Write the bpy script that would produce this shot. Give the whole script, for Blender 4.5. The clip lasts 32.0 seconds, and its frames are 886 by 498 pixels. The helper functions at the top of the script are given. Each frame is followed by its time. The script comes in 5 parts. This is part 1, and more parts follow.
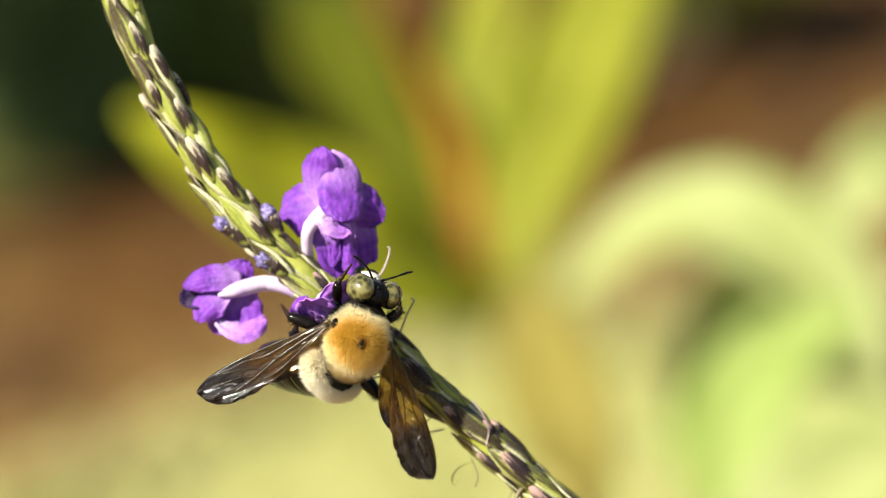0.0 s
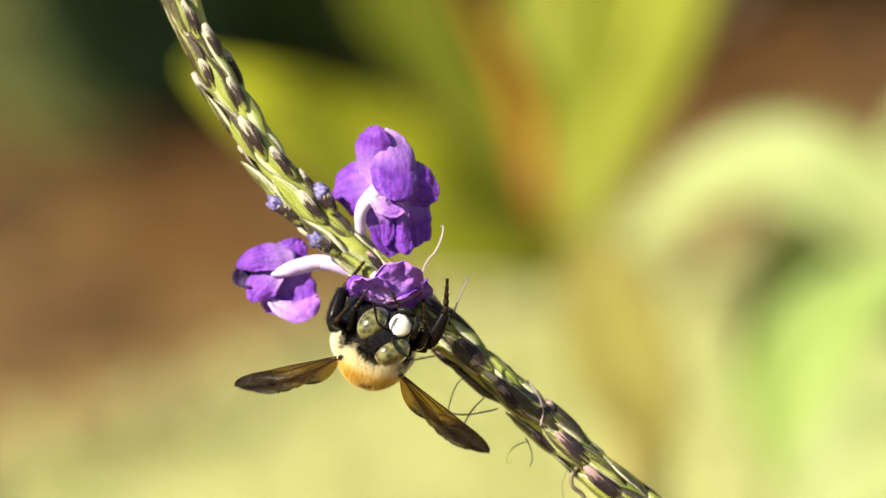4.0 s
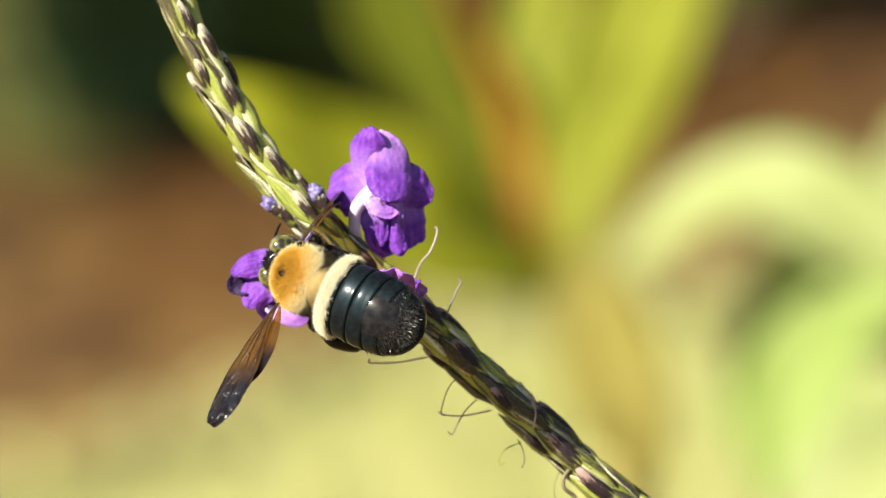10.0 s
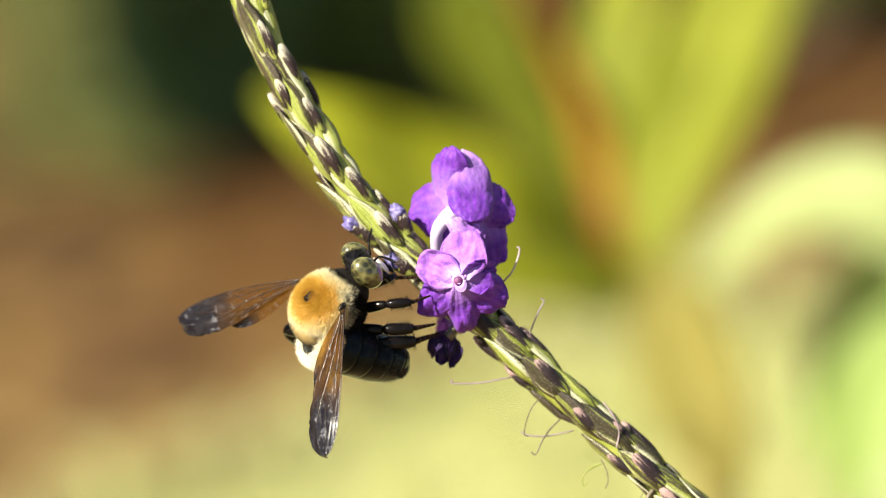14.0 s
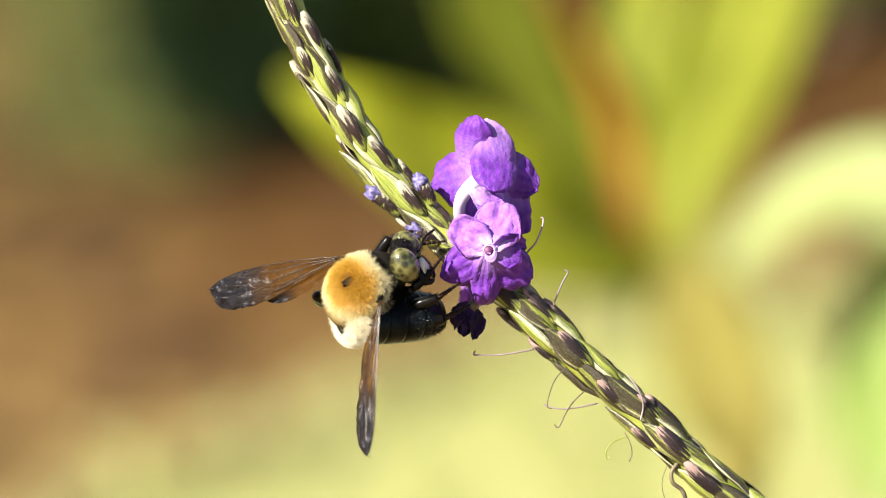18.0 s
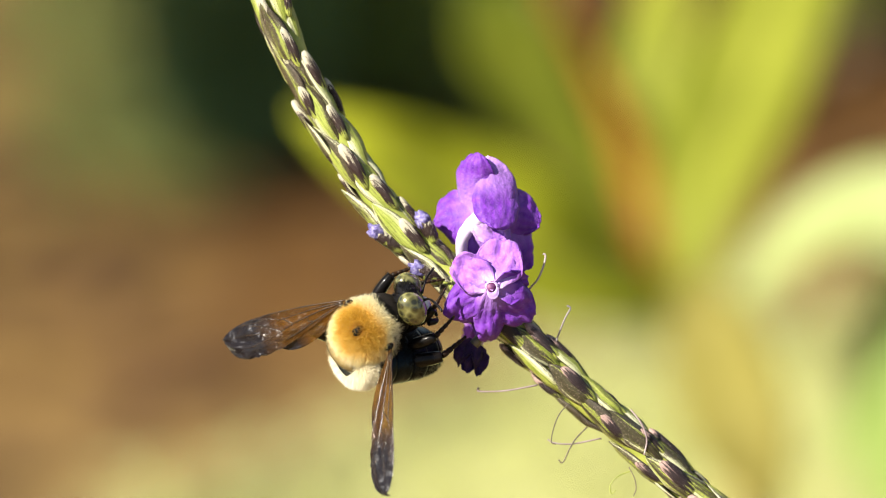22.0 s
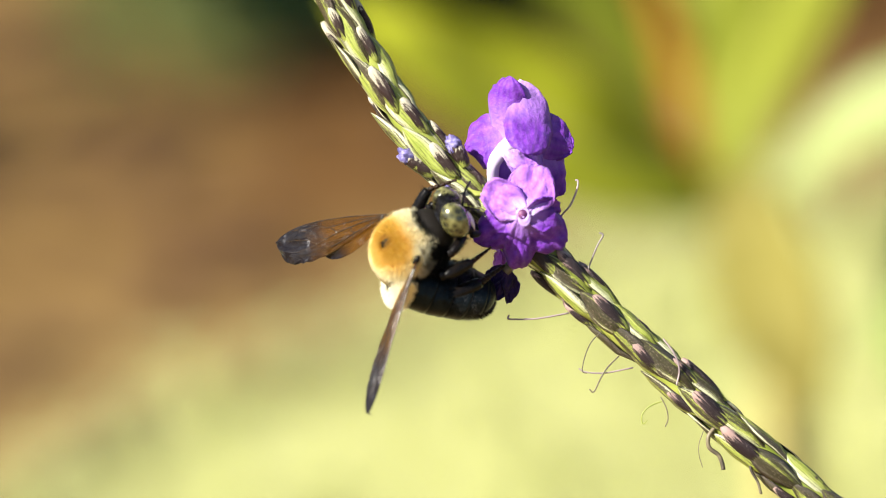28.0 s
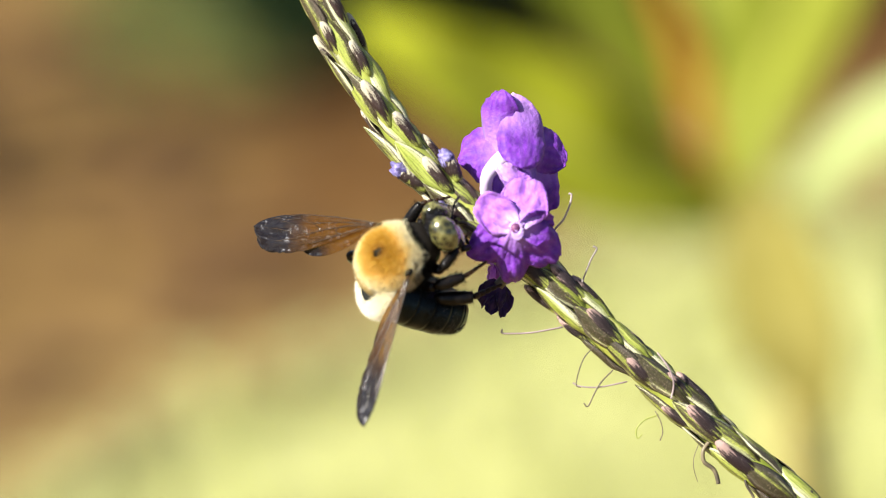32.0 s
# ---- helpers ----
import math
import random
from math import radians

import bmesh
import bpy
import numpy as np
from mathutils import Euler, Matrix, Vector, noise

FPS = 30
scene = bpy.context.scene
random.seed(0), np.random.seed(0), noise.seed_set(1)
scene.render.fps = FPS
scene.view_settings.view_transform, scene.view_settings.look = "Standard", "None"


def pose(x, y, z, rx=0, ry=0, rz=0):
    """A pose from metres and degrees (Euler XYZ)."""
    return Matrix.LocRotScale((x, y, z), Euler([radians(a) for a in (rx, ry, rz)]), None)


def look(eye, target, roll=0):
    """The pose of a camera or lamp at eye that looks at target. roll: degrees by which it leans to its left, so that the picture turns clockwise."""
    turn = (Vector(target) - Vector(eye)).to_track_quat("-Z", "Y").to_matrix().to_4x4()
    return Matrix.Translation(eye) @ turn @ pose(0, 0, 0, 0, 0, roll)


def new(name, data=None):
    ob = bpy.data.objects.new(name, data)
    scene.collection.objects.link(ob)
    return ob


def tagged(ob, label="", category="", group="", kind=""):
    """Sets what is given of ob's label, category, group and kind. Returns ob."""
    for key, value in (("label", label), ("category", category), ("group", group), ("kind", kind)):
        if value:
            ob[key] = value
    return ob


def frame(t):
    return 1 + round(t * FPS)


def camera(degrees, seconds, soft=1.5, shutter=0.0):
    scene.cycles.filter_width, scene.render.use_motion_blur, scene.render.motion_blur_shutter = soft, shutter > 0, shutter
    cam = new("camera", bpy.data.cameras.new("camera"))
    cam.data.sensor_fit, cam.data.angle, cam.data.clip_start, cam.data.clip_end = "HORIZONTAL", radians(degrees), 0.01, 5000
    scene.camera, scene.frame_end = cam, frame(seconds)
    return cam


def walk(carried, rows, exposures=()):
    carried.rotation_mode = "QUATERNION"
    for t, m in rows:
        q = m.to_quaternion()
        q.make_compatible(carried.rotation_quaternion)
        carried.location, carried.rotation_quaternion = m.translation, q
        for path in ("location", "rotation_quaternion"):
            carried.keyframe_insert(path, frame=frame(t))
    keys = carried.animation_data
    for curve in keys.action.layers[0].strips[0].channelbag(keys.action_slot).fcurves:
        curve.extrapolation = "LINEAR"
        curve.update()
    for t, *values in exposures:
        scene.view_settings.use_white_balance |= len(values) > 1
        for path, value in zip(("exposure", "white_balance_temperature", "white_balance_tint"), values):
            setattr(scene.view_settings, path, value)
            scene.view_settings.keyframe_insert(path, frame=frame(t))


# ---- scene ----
cam = camera(11.5, 32.0, soft=0.9)
cam.data.dof.use_dof = True
cam.data.dof.focus_distance = 0.4945
cam.data.dof.aperture_fstop = 13.5
PATH = [
    (0, pose(-0.00125, -0.47660, 0.77298, 70.5020, -0.6207, -2.0000)),
    (0.5, pose(-0.00091, -0.47629, 0.77372, 70.6001, -0.4382, -2.0185)),
    (1, pose(-0.00057, -0.47617, 0.77452, 70.6973, -0.3205, -1.9322)),
    (1.5, pose(-0.00023, -0.47547, 0.77511, 70.4930, -0.0761, -1.9079)),
    (2, pose(0.00011, -0.47399, 0.77542, 70.1866, 0.1504, -1.6682)),
    (2.5, pose(0.00045, -0.47314, 0.77596, 70.0128, 0.1436, -1.3847)),
    (3, pose(0.00080, -0.47340, 0.77690, 69.7811, 0.1798, -1.1967)),
    (3.5, pose(0.00093, -0.47288, 0.77695, 69.6233, -0.1347, -1.0830)),
    (5.5, pose(0.00146, -0.47243, 0.77776, 69.6937, -0.1049, -1.3806)),
    (6, pose(0.00159, -0.47245, 0.77800, 69.7557, 0.0765, -1.4894)),
    (6.5, pose(0.00136, -0.47214, 0.77644, 69.9801, 0.2695, -1.6402)),
    (7, pose(0.00114, -0.47344, 0.77546, 69.9613, 0.0787, -1.5632)),
    (7.5, pose(0.00091, -0.47322, 0.77393, 69.9849, -0.1838, -1.6074)),
    (8, pose(0.00068, -0.47464, 0.77300, 70.0792, -0.0225, -1.6305)),
    (8.5, pose(0.00045, -0.47520, 0.77175, 70.1417, -0.1519, -1.5802)),
    (9, pose(-0.00023, -0.47616, 0.77210, 70.1851, -0.4418, -1.3777)),
    (9.5, pose(-0.00091, -0.47609, 0.77207, 70.1182, -0.5786, -1.2624)),
    (10, pose(0.00074, -0.47488, 0.77405, 70.0595, -0.5962, -1.1135)),
    (10.5, pose(0.00239, -0.47368, 0.77603, 70.0678, -0.4089, -1.2458)),
    (11, pose(0.00273, -0.47120, 0.77948, 69.8883, -0.1561, -1.2973)),
    (11.5, pose(0.00216, -0.47170, 0.77852, 69.9850, -0.0387, -1.2246)),
    (12, pose(0.00159, -0.47194, 0.77746, 69.8216, -0.1104, -0.9723)),
    (12.5, pose(0.00080, -0.47253, 0.77713, 69.6524, -0.1424, -0.6944)),
    (13, pose(0.00000, -0.47102, 0.77603, 69.6281, -0.2213, -0.4682)),
    (13.5, pose(0.00008, -0.47331, 0.77580, 69.8806, -0.0110, -0.2879)),
    (15.5, pose(0.00038, -0.46747, 0.76940, 70.5509, -0.0344, -0.1871)),
    (16, pose(0.00045, -0.46729, 0.76827, 70.7466, 0.1664, -0.2887)),
    (16.5, pose(0.00038, -0.46800, 0.76883, 70.3889, 0.0736, -0.0944)),
    (17, pose(0.00030, -0.46828, 0.76923, 70.2422, -0.0141, -0.0614)),
    (17.5, pose(0.00023, -0.46801, 0.76943, 70.2313, 0.0562, -0.0583)),
    (18, pose(0.00015, -0.46879, 0.77002, 70.1235, -0.1555, 0.1041)),
    (18.5, pose(0.00008, -0.46902, 0.77041, 70.1014, -0.1684, 0.1321)),
    (19, pose(0.00000, -0.46902, 0.77071, 70.0454, -0.1876, 0.0464)),
    (19.5, pose(-0.00038, -0.46911, 0.76994, 70.3156, -0.1041, -0.1075)),
    (20, pose(-0.00076, -0.47020, 0.76953, 70.7161, 0.0709, -0.1678)),
    (20.5, pose(-0.00114, -0.47137, 0.76915, 70.8663, 0.1622, -0.2300)),
    (21, pose(0.00007, -0.47098, 0.77017, 70.4301, 0.2518, -0.2466)),
    (21.5, pose(0.00127, -0.46989, 0.77093, 70.3864, 0.2566, -0.0988)),
    (22, pose(0.00248, -0.47039, 0.77227, 70.4275, 0.5152, 0.1828)),
    (22.5, pose(0.00368, -0.47013, 0.77334, 70.0711, 0.4086, 0.5615)),
    (23, pose(0.00489, -0.47073, 0.77472, 69.3864, 0.3133, 0.8306)),
    (23.5, pose(0.00386, -0.46848, 0.77220, 69.8102, -0.0064, 0.8696)),
    (24, pose(0.00284, -0.46992, 0.77104, 70.1544, 0.2559, 0.9975)),
    (24.5, pose(0.00300, -0.46968, 0.77196, 69.8069, 0.3125, 1.0287)),
    (25, pose(0.00315, -0.46838, 0.77250, 69.5018, 0.1655, 0.9529)),
    (25.5, pose(0.00331, -0.46630, 0.77276, 69.4768, 0.0984, 0.7862)),
    (27.5, pose(0.00393, -0.46219, 0.77531, 68.8260, 0.2721, 0.6622)),
    (28, pose(0.00409, -0.46055, 0.77573, 68.6914, 0.2902, 0.8960)),
    (28.5, pose(0.00398, -0.46093, 0.77602, 68.7020, 0.3976, 1.0575)),
    (29, pose(0.00386, -0.45943, 0.77562, 68.6642, 0.5070, 0.9786)),
    (29.5, pose(0.00375, -0.46042, 0.77613, 68.6333, 0.4382, 0.9377)),
    (30, pose(0.00364, -0.46032, 0.77625, 68.6302, 0.3675, 0.7337)),
    (30.5, pose(0.00472, -0.45866, 0.77558, 68.4781, 0.3836, 0.9032)),
    (31, pose(0.00579, -0.45956, 0.77585, 68.6628, 0.4703, 0.9214)),
    (31.5, pose(0.00687, -0.45927, 0.77568, 68.8222, 0.4496, 1.0528)),
    (32, pose(0.00795, -0.45881, 0.77546, 68.8330, 0.5869, 1.1729)),
]

walk(cam, PATH, [(0.0, 1.18, 7250, 7), (6.0, 1.18, 7150, 7), (8.0, 1.25, 7150, 7), (11.0, 1.18, 7150, 7), (13.5, 1.25, 7050, 7), (15.5, 1.43, 6900, 7), (17.3, 1.42, 6900, 7), (19.0, 1.29, 6900, 7), (24.0, 1.31, 6900, 7), (25.5, 1.36, 6850, 7), (27.8, 1.35, 6600, 7), (32.0, 1.35, 6600, 7)])

# ---- light: a clear day, the sun high behind the camera and to the left ----
SUN = Vector((-0.66, -0.384, 0.640)).normalized()
world = bpy.data.worlds.new("world")
scene.world = world
world.use_nodes = True
sky = world.node_tree.nodes.new("ShaderNodeTexSky")
sky.sky_type = "NISHITA"
sky.sun_disc = False
sky.sun_elevation = math.asin(SUN.z)
sky.sun_rotation = math.atan2(SUN.x, SUN.y)
world.node_tree.nodes["Background"].inputs["Strength"].default_value = 0.052
world.node_tree.links.new(sky.outputs[0], world.node_tree.nodes["Background"].inputs["Color"])
lamp = bpy.data.lights.new("sun", "SUN")
lamp.energy, lamp.angle, lamp.color = 5.0, radians(0.53), (1.0, 0.95, 0.86)
sun = new("sun", lamp)
sun.matrix_world = look(SUN * 10, (0, 0, 0))

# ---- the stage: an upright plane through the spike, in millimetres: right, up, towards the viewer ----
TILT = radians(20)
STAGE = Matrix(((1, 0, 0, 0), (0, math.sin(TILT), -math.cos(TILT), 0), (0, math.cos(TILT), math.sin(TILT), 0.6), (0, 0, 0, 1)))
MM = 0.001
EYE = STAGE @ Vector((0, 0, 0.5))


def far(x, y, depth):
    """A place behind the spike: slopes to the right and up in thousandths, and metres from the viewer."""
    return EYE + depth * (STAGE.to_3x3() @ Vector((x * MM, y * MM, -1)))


# ---- materials ----
def material(name):
    m = bpy.data.materials.new(name)
    m.use_nodes = True
    return m, m.node_tree.nodes, m.node_tree.links, m.node_tree.nodes["Principled BSDF"]


def setin(node, **values):
    for k, v in values.items():
        node.inputs[k.replace("_", " ")].default_value = v


def noise_tex(nodes, links, scale, detail=4, coord="Object", rough=0.55):
    tc = nodes.new("ShaderNodeTexCoord")
    n = nodes.new("ShaderNodeTexNoise")
    setin(n, Scale=scale, Detail=detail, Roughness=rough)
    links.new(tc.outputs[coord], n.inputs["Vector"])
    return n.outputs["Fac"]


def ramp(nodes, links, fac, stops):
    r = nodes.new("ShaderNodeValToRGB")
    while len(r.color_ramp.elements) < len(stops):
        r.color_ramp.elements.new(0.5)
    for e, (p, c) in zip(r.color_ramp.elements, stops):
        e.position, e.color = p, (*c, 1)
    links.new(fac, r.inputs[0])
    return r.outputs[0]


def mix(nodes, links, fac, a, b, kind="MIX"):
    m = nodes.new("ShaderNodeMix")
    m.data_type, m.blend_type = "RGBA", kind
    for sock, v in ((m.inputs[0], fac), (m.inputs[6], a), (m.inputs[7], b)):
        if isinstance(v, (int, float)):
            sock.default_value = v
        elif isinstance(v, tuple):
            sock.default_value = (*v, 1)
        else:
            links.new(v, sock)
    return m.outputs[2]


def calc(nodes, links, op, a, b=0.0, clamp=False):
    m = nodes.new("ShaderNodeMath")
    m.operation, m.use_clamp = op, clamp
    for i, v in enumerate((a, b)):
        if isinstance(v, (int, float)):
            m.inputs[i].default_value = v
        else:
            links.new(v, m.inputs[i])
    return m.outputs[0]


def along(nodes, links):
    """The two surface coordinates that shell() lays down: along the piece and across it."""
    uv = nodes.new("ShaderNodeUVMap")
    sep = nodes.new("ShaderNodeSeparateXYZ")
    links.new(uv.outputs[0], sep.inputs[0])
    return sep.outputs[0], sep.outputs[1]


def bump(nodes, links, bsdf, height, strength=0.3, distance=0.0002):
    b = nodes.new("ShaderNodeBump")
    setin(b, Strength=strength, Distance=distance)
    links.new(height, b.inputs["Height"])
    links.new(b.outputs[0], bsdf.inputs["Normal"])


def plain(name, stops, scale, roughness=0.5, strength=0.25, distance=0.0001, detail=4, **extra):
    m, nodes, links, bsdf = material(name)
    f = noise_tex(nodes, links, scale, detail)
    links.new(ramp(nodes, links, f, stops), bsdf.inputs["Base Color"])
    setin(bsdf, Roughness=roughness, **extra)
    f2 = noise_tex(nodes, links, scale * 5, 3)
    bump(nodes, links, bsdf, f2, strength, distance)
    return m


def translucent(nodes, links, bsdf, colour, share):
    t = nodes.new("ShaderNodeBsdfTranslucent")
    if isinstance(colour, tuple):
        t.inputs[0].default_value = (*colour, 1)
    else:
        links.new(colour, t.inputs[0])
    ms = nodes.new("ShaderNodeMixShader")
    ms.inputs[0].default_value = share
    links.new(bsdf.outputs[0], ms.inputs[1])
    links.new(t.outputs[0], ms.inputs[2])
    links.new(ms.outputs[0], nodes["Material Output"].inputs["Surface"])


def petal_material(name, deep, bright, pale):
    m, nodes, links, bsdf = material(name)
    u, v = along(nodes, links)
    cells = noise_tex(nodes, links, 900, 5)
    body = ramp(nodes, links, cells, [(0.3, deep), (0.7, bright)])
    streak = calc(nodes, links, "SINE", calc(nodes, links, "MULTIPLY", v, 38.0))
    streak = calc(nodes, links, "MULTIPLY", calc(nodes, links, "ADD", streak, 1.0), 0.035)
    body = mix(nodes, links, streak, body, pale)
    # tiny sparkles painted into the petal colour as pale flecks
    glint = ramp(nodes, links, noise_tex(nodes, links, 8000, 2), [(0.60, (0, 0, 0)), (0.74, (0.28, 0.28, 0.28))])
    body = mix(nodes, links, glint, body, pale)
    throat = ramp(nodes, links, u, [(0.0, (1, 1, 1)), (0.14, (0.5, 0.5, 0.5)), (0.45, (0, 0, 0))])
    col = mix(nodes, links, throat, body, pale)
    links.new(col, bsdf.inputs["Base Color"])
    setin(bsdf, Roughness=0.6, Specular_IOR_Level=0.3, Sheen_Weight=0.12)
    fine = noise_tex(nodes, links, 2600, 3)
    ridge = calc(nodes, links, "ADD", fine, calc(nodes, links, "MULTIPLY", streak, 1.5))
    wrinkle = noise_tex(nodes, links, 420, 3)
    ridge = calc(nodes, links, "ADD", ridge, calc(nodes, links, "MULTIPLY", wrinkle, 2.5))
    bump(nodes, links, bsdf, ridge, 0.5, 0.00027)
    translucent(nodes, links, bsdf, col, 0.28)
    return m


def streak_tex(nodes, links, x, y, rnd, across, lengthwise):
    """Noise drawn out along the piece."""
    join = nodes.new("ShaderNodeCombineXYZ")
    links.new(calc(nodes, links, "MULTIPLY", x, across), join.inputs[0])
    links.new(calc(nodes, links, "MULTIPLY", y, lengthwise), join.inputs[1])
    links.new(calc(nodes, links, "MULTIPLY", rnd, 37.0), join.inputs[2])
    n = nodes.new("ShaderNodeTexNoise")
    setin(n, Scale=1.0, Detail=5, Roughness=0.62)
    links.new(join.outputs[0], n.inputs["Vector"])
    return n.outputs["Fac"]


def bract_material(name, green, green2, dark, amount):
    """Yellow-green, paler to the margin, with dark speckled streaks that run lengthwise and an edge line painted dark
    for the shadow gap.
    """
    m, nodes, links, bsdf = material(name)
    u, v = along(nodes, links)
    rnd = nodes.new("ShaderNodeObjectInfo").outputs["Random"]
    grain = noise_tex(nodes, links, 5200, 3, rough=0.75)
    fibre = streak_tex(nodes, links, v, u, rnd, 9.0, 2.2)
    g = mix(nodes, links, ramp(nodes, links, fibre, [(0.35, (0, 0, 0)), (0.65, (1, 1, 1))]), green, green2)
    side = calc(nodes, links, "ABSOLUTE", calc(nodes, links, "SUBTRACT", v, 0.5))
    pale = ramp(nodes, links, calc(nodes, links, "ADD", side, calc(nodes, links, "MULTIPLY", fibre, 0.3)), [(0.38, (0, 0, 0)), (0.54, (0.9, 0.9, 0.9))])
    g = mix(nodes, links, pale, g, (0.70, 0.70, 0.46))
    band = streak_tex(nodes, links, v, u, calc(nodes, links, "ADD", rnd, 0.4), 4.2, 0.9)
    k = calc(nodes, links, "ADD", band, calc(nodes, links, "MULTIPLY", calc(nodes, links, "SUBTRACT", grain, 0.5), 0.30))
    k = calc(nodes, links, "ADD", k, calc(nodes, links, "MULTIPLY", calc(nodes, links, "SUBTRACT", rnd, 0.5), 0.20))
    f = ramp(nodes, links, k, [(amount, (0, 0, 0)), (amount + 0.08, (0.92, 0.92, 0.92))])
    blot = ramp(nodes, links, grain, [(0.38, tuple(0.35 * q for q in dark)), (0.56, dark), (0.68, (0.24, 0.19, 0.17))])
    col = mix(nodes, links, f, g, blot)
    rib = calc(nodes, links, "SINE", calc(nodes, links, "ADD", calc(nodes, links, "MULTIPLY", v, 52.0), calc(nodes, links, "MULTIPLY", fibre, 16.0)))
    col = mix(nodes, links, ramp(nodes, links, rib, [(0.72, (0, 0, 0)), (0.96, (0.55, 0.55, 0.55))]), col, tuple(1.6 * q for q in dark))
    pit = noise_tex(nodes, links, 8500, 2, rough=0.6)
    col = mix(nodes, links, ramp(nodes, links, pit, [(0.60, (0, 0, 0)), (0.68, (0.6, 0.6, 0.6))]), col, dark)
    # shadow under the overlapping margin, drawn as a dark line
    line = ramp(nodes, links, side, [(0.465, (0, 0, 0)), (0.485, (0.9, 0.9, 0.9))])
    col = mix(nodes, links, line, col, tuple(0.7 * q for q in dark))
    links.new(col, bsdf.inputs["Base Color"])
    setin(bsdf, Roughness=0.34, Specular_IOR_Level=0.28)
    bump(nodes, links, bsdf, calc(nodes, links, "ADD", calc(nodes, links, "MULTIPLY", grain, 0.6), calc(nodes, links, "MULTIPLY", fibre, 1.6)), 0.8, 0.00022)
    return m


PETAL = petal_material("violet_petal", (0.100, 0.010, 0.31), (0.245, 0.046, 0.55), (0.60, 0.36, 0.82))
PETAL_PALE = petal_material("lavender_petal", (0.30, 0.08, 0.56), (0.52, 0.22, 0.80), (0.72, 0.54, 0.88))
PETAL_DARK = petal_material("withered_petal", (0.012, 0.004, 0.03), (0.04, 0.012, 0.11), (0.07, 0.03, 0.14))
TUBE = plain("corolla_tube", [(0.32, (0.40, 0.27, 0.62)), (0.62, (0.68, 0.58, 0.74))], 230, 0.55)
BRACT = bract_material("green_bract", (0.22, 0.28, 0.036), (0.42, 0.46, 0.115), (0.036, 0.018, 0.016), 0.47)
BRACT_OLD = bract_material("spent_bract", (0.215, 0.27, 0.030), (0.42, 0.45, 0.11), (0.030, 0.017, 0.018), 0.45)
RACHIS = plain("green_stalk", [(0.35, (0.20, 0.25, 0.04)), (0.65, (0.36, 0.38, 0.08))], 350, 0.5)


def calyx_material(name, tip, dark, share):
    """Pale glossy tip, then purple-brown speckle with pale streaks, green at the foot."""
    m, nodes, links, bsdf = material(name)
    tc = nodes.new("ShaderNodeTexCoord")
    sep = nodes.new("ShaderNodeSeparateXYZ")
    links.new(tc.outputs["Generated"], sep.inputs[0])
    rnd = nodes.new("ShaderNodeObjectInfo").outputs["Random"]
    n = noise_tex(nodes, links, 5200, 4, rough=0.75)
    fibre = streak_tex(nodes, links, sep.outputs[0], sep.outputs[1], rnd, 6.0, 1.6)
    k = calc(nodes, links, "ADD", sep.outputs[1], calc(nodes, links, "MULTIPLY", calc(nodes, links, "SUBTRACT", fibre, 0.5), 1.3))
    k = calc(nodes, links, "ADD", k, calc(nodes, links, "MULTIPLY", calc(nodes, links, "SUBTRACT", n, 0.5), 0.35))
    col = ramp(nodes, links, k, [(0.10, (0.34, 0.38, 0.08)), (0.26, dark), (share, tuple(1.4 * q for q in dark)), (share + 0.12, tip), (1.0, tip)])
    fleck = ramp(nodes, links, n, [(0.60, (0, 0, 0)), (0.67, (0.55, 0.55, 0.55))])
    links.new(mix(nodes, links, fleck, col, (0.34, 0.30, 0.25)), bsdf.inputs["Base Color"])
    setin(bsdf, Roughness=0.34, Specular_IOR_Level=0.25)
    bump(nodes, links, bsdf, calc(nodes, links, "ADD", calc(nodes, links, "MULTIPLY", n, 0.7), calc(nodes, links, "MULTIPLY", fibre, 1.6)), 0.8, 0.00022)
    return m


CALYX = calyx_material("calyx", (0.46, 0.42, 0.32), (0.024, 0.013, 0.012), 0.66)
CALYX_OLD = calyx_material("spent_calyx", (0.34, 0.23, 0.21), (0.018, 0.011, 0.013), 0.76)
BUD = plain("violet_bud", [(0.36, (0.045, 0.035, 0.13)), (0.5, (0.16, 0.13, 0.36)), (0.64, (0.33, 0.30, 0.52))], 1700, 0.7, 0.9, 0.0002)
STYLE = plain("style", [(0.4, (0.22, 0.16, 0.17)), (0.6, (0.38, 0.31, 0.32))], 300, 0.5)
STYLE_GREY = plain("grey_style", [(0.4, (0.15, 0.12, 0.13)), (0.6, (0.26, 0.22, 0.23))], 300, 0.5)
STYLE_DRY = plain("dry_style", [(0.4, (0.05, 0.04, 0.03)), (0.6, (0.16, 0.13, 0.08))], 300, 0.5)
BLACK = plain("black_cuticle", [(0.35, (0.006, 0.006, 0.008)), (0.65, (0.016, 0.015, 0.016))], 1200, 0.32, 0.3, 0.00003, Specular_IOR_Level=0.05, Coat_Weight=0.4, Coat_IOR=1.3, Coat_Roughness=0.12)
LEG = plain("leg_cuticle", [(0.35, (0.003, 0.003, 0.004)), (0.65, (0.008, 0.006, 0.005))], 1500, 0.3, 0.5, 0.00004, Specular_IOR_Level=0.04, Coat_Weight=0.7, Coat_IOR=1.28, Coat_Roughness=0.07)
TARSUS = plain("rusty_tarsus", [(0.35, (0.006, 0.005, 0.004)), (0.65, (0.034, 0.015, 0.006))], 1500, 0.4, 0.6, Specular_IOR_Level=0.15)
FACE = plain("ivory_face", [(0.3, (0.74, 0.70, 0.58)), (0.6, (0.82, 0.80, 0.72))], 600, 0.4)
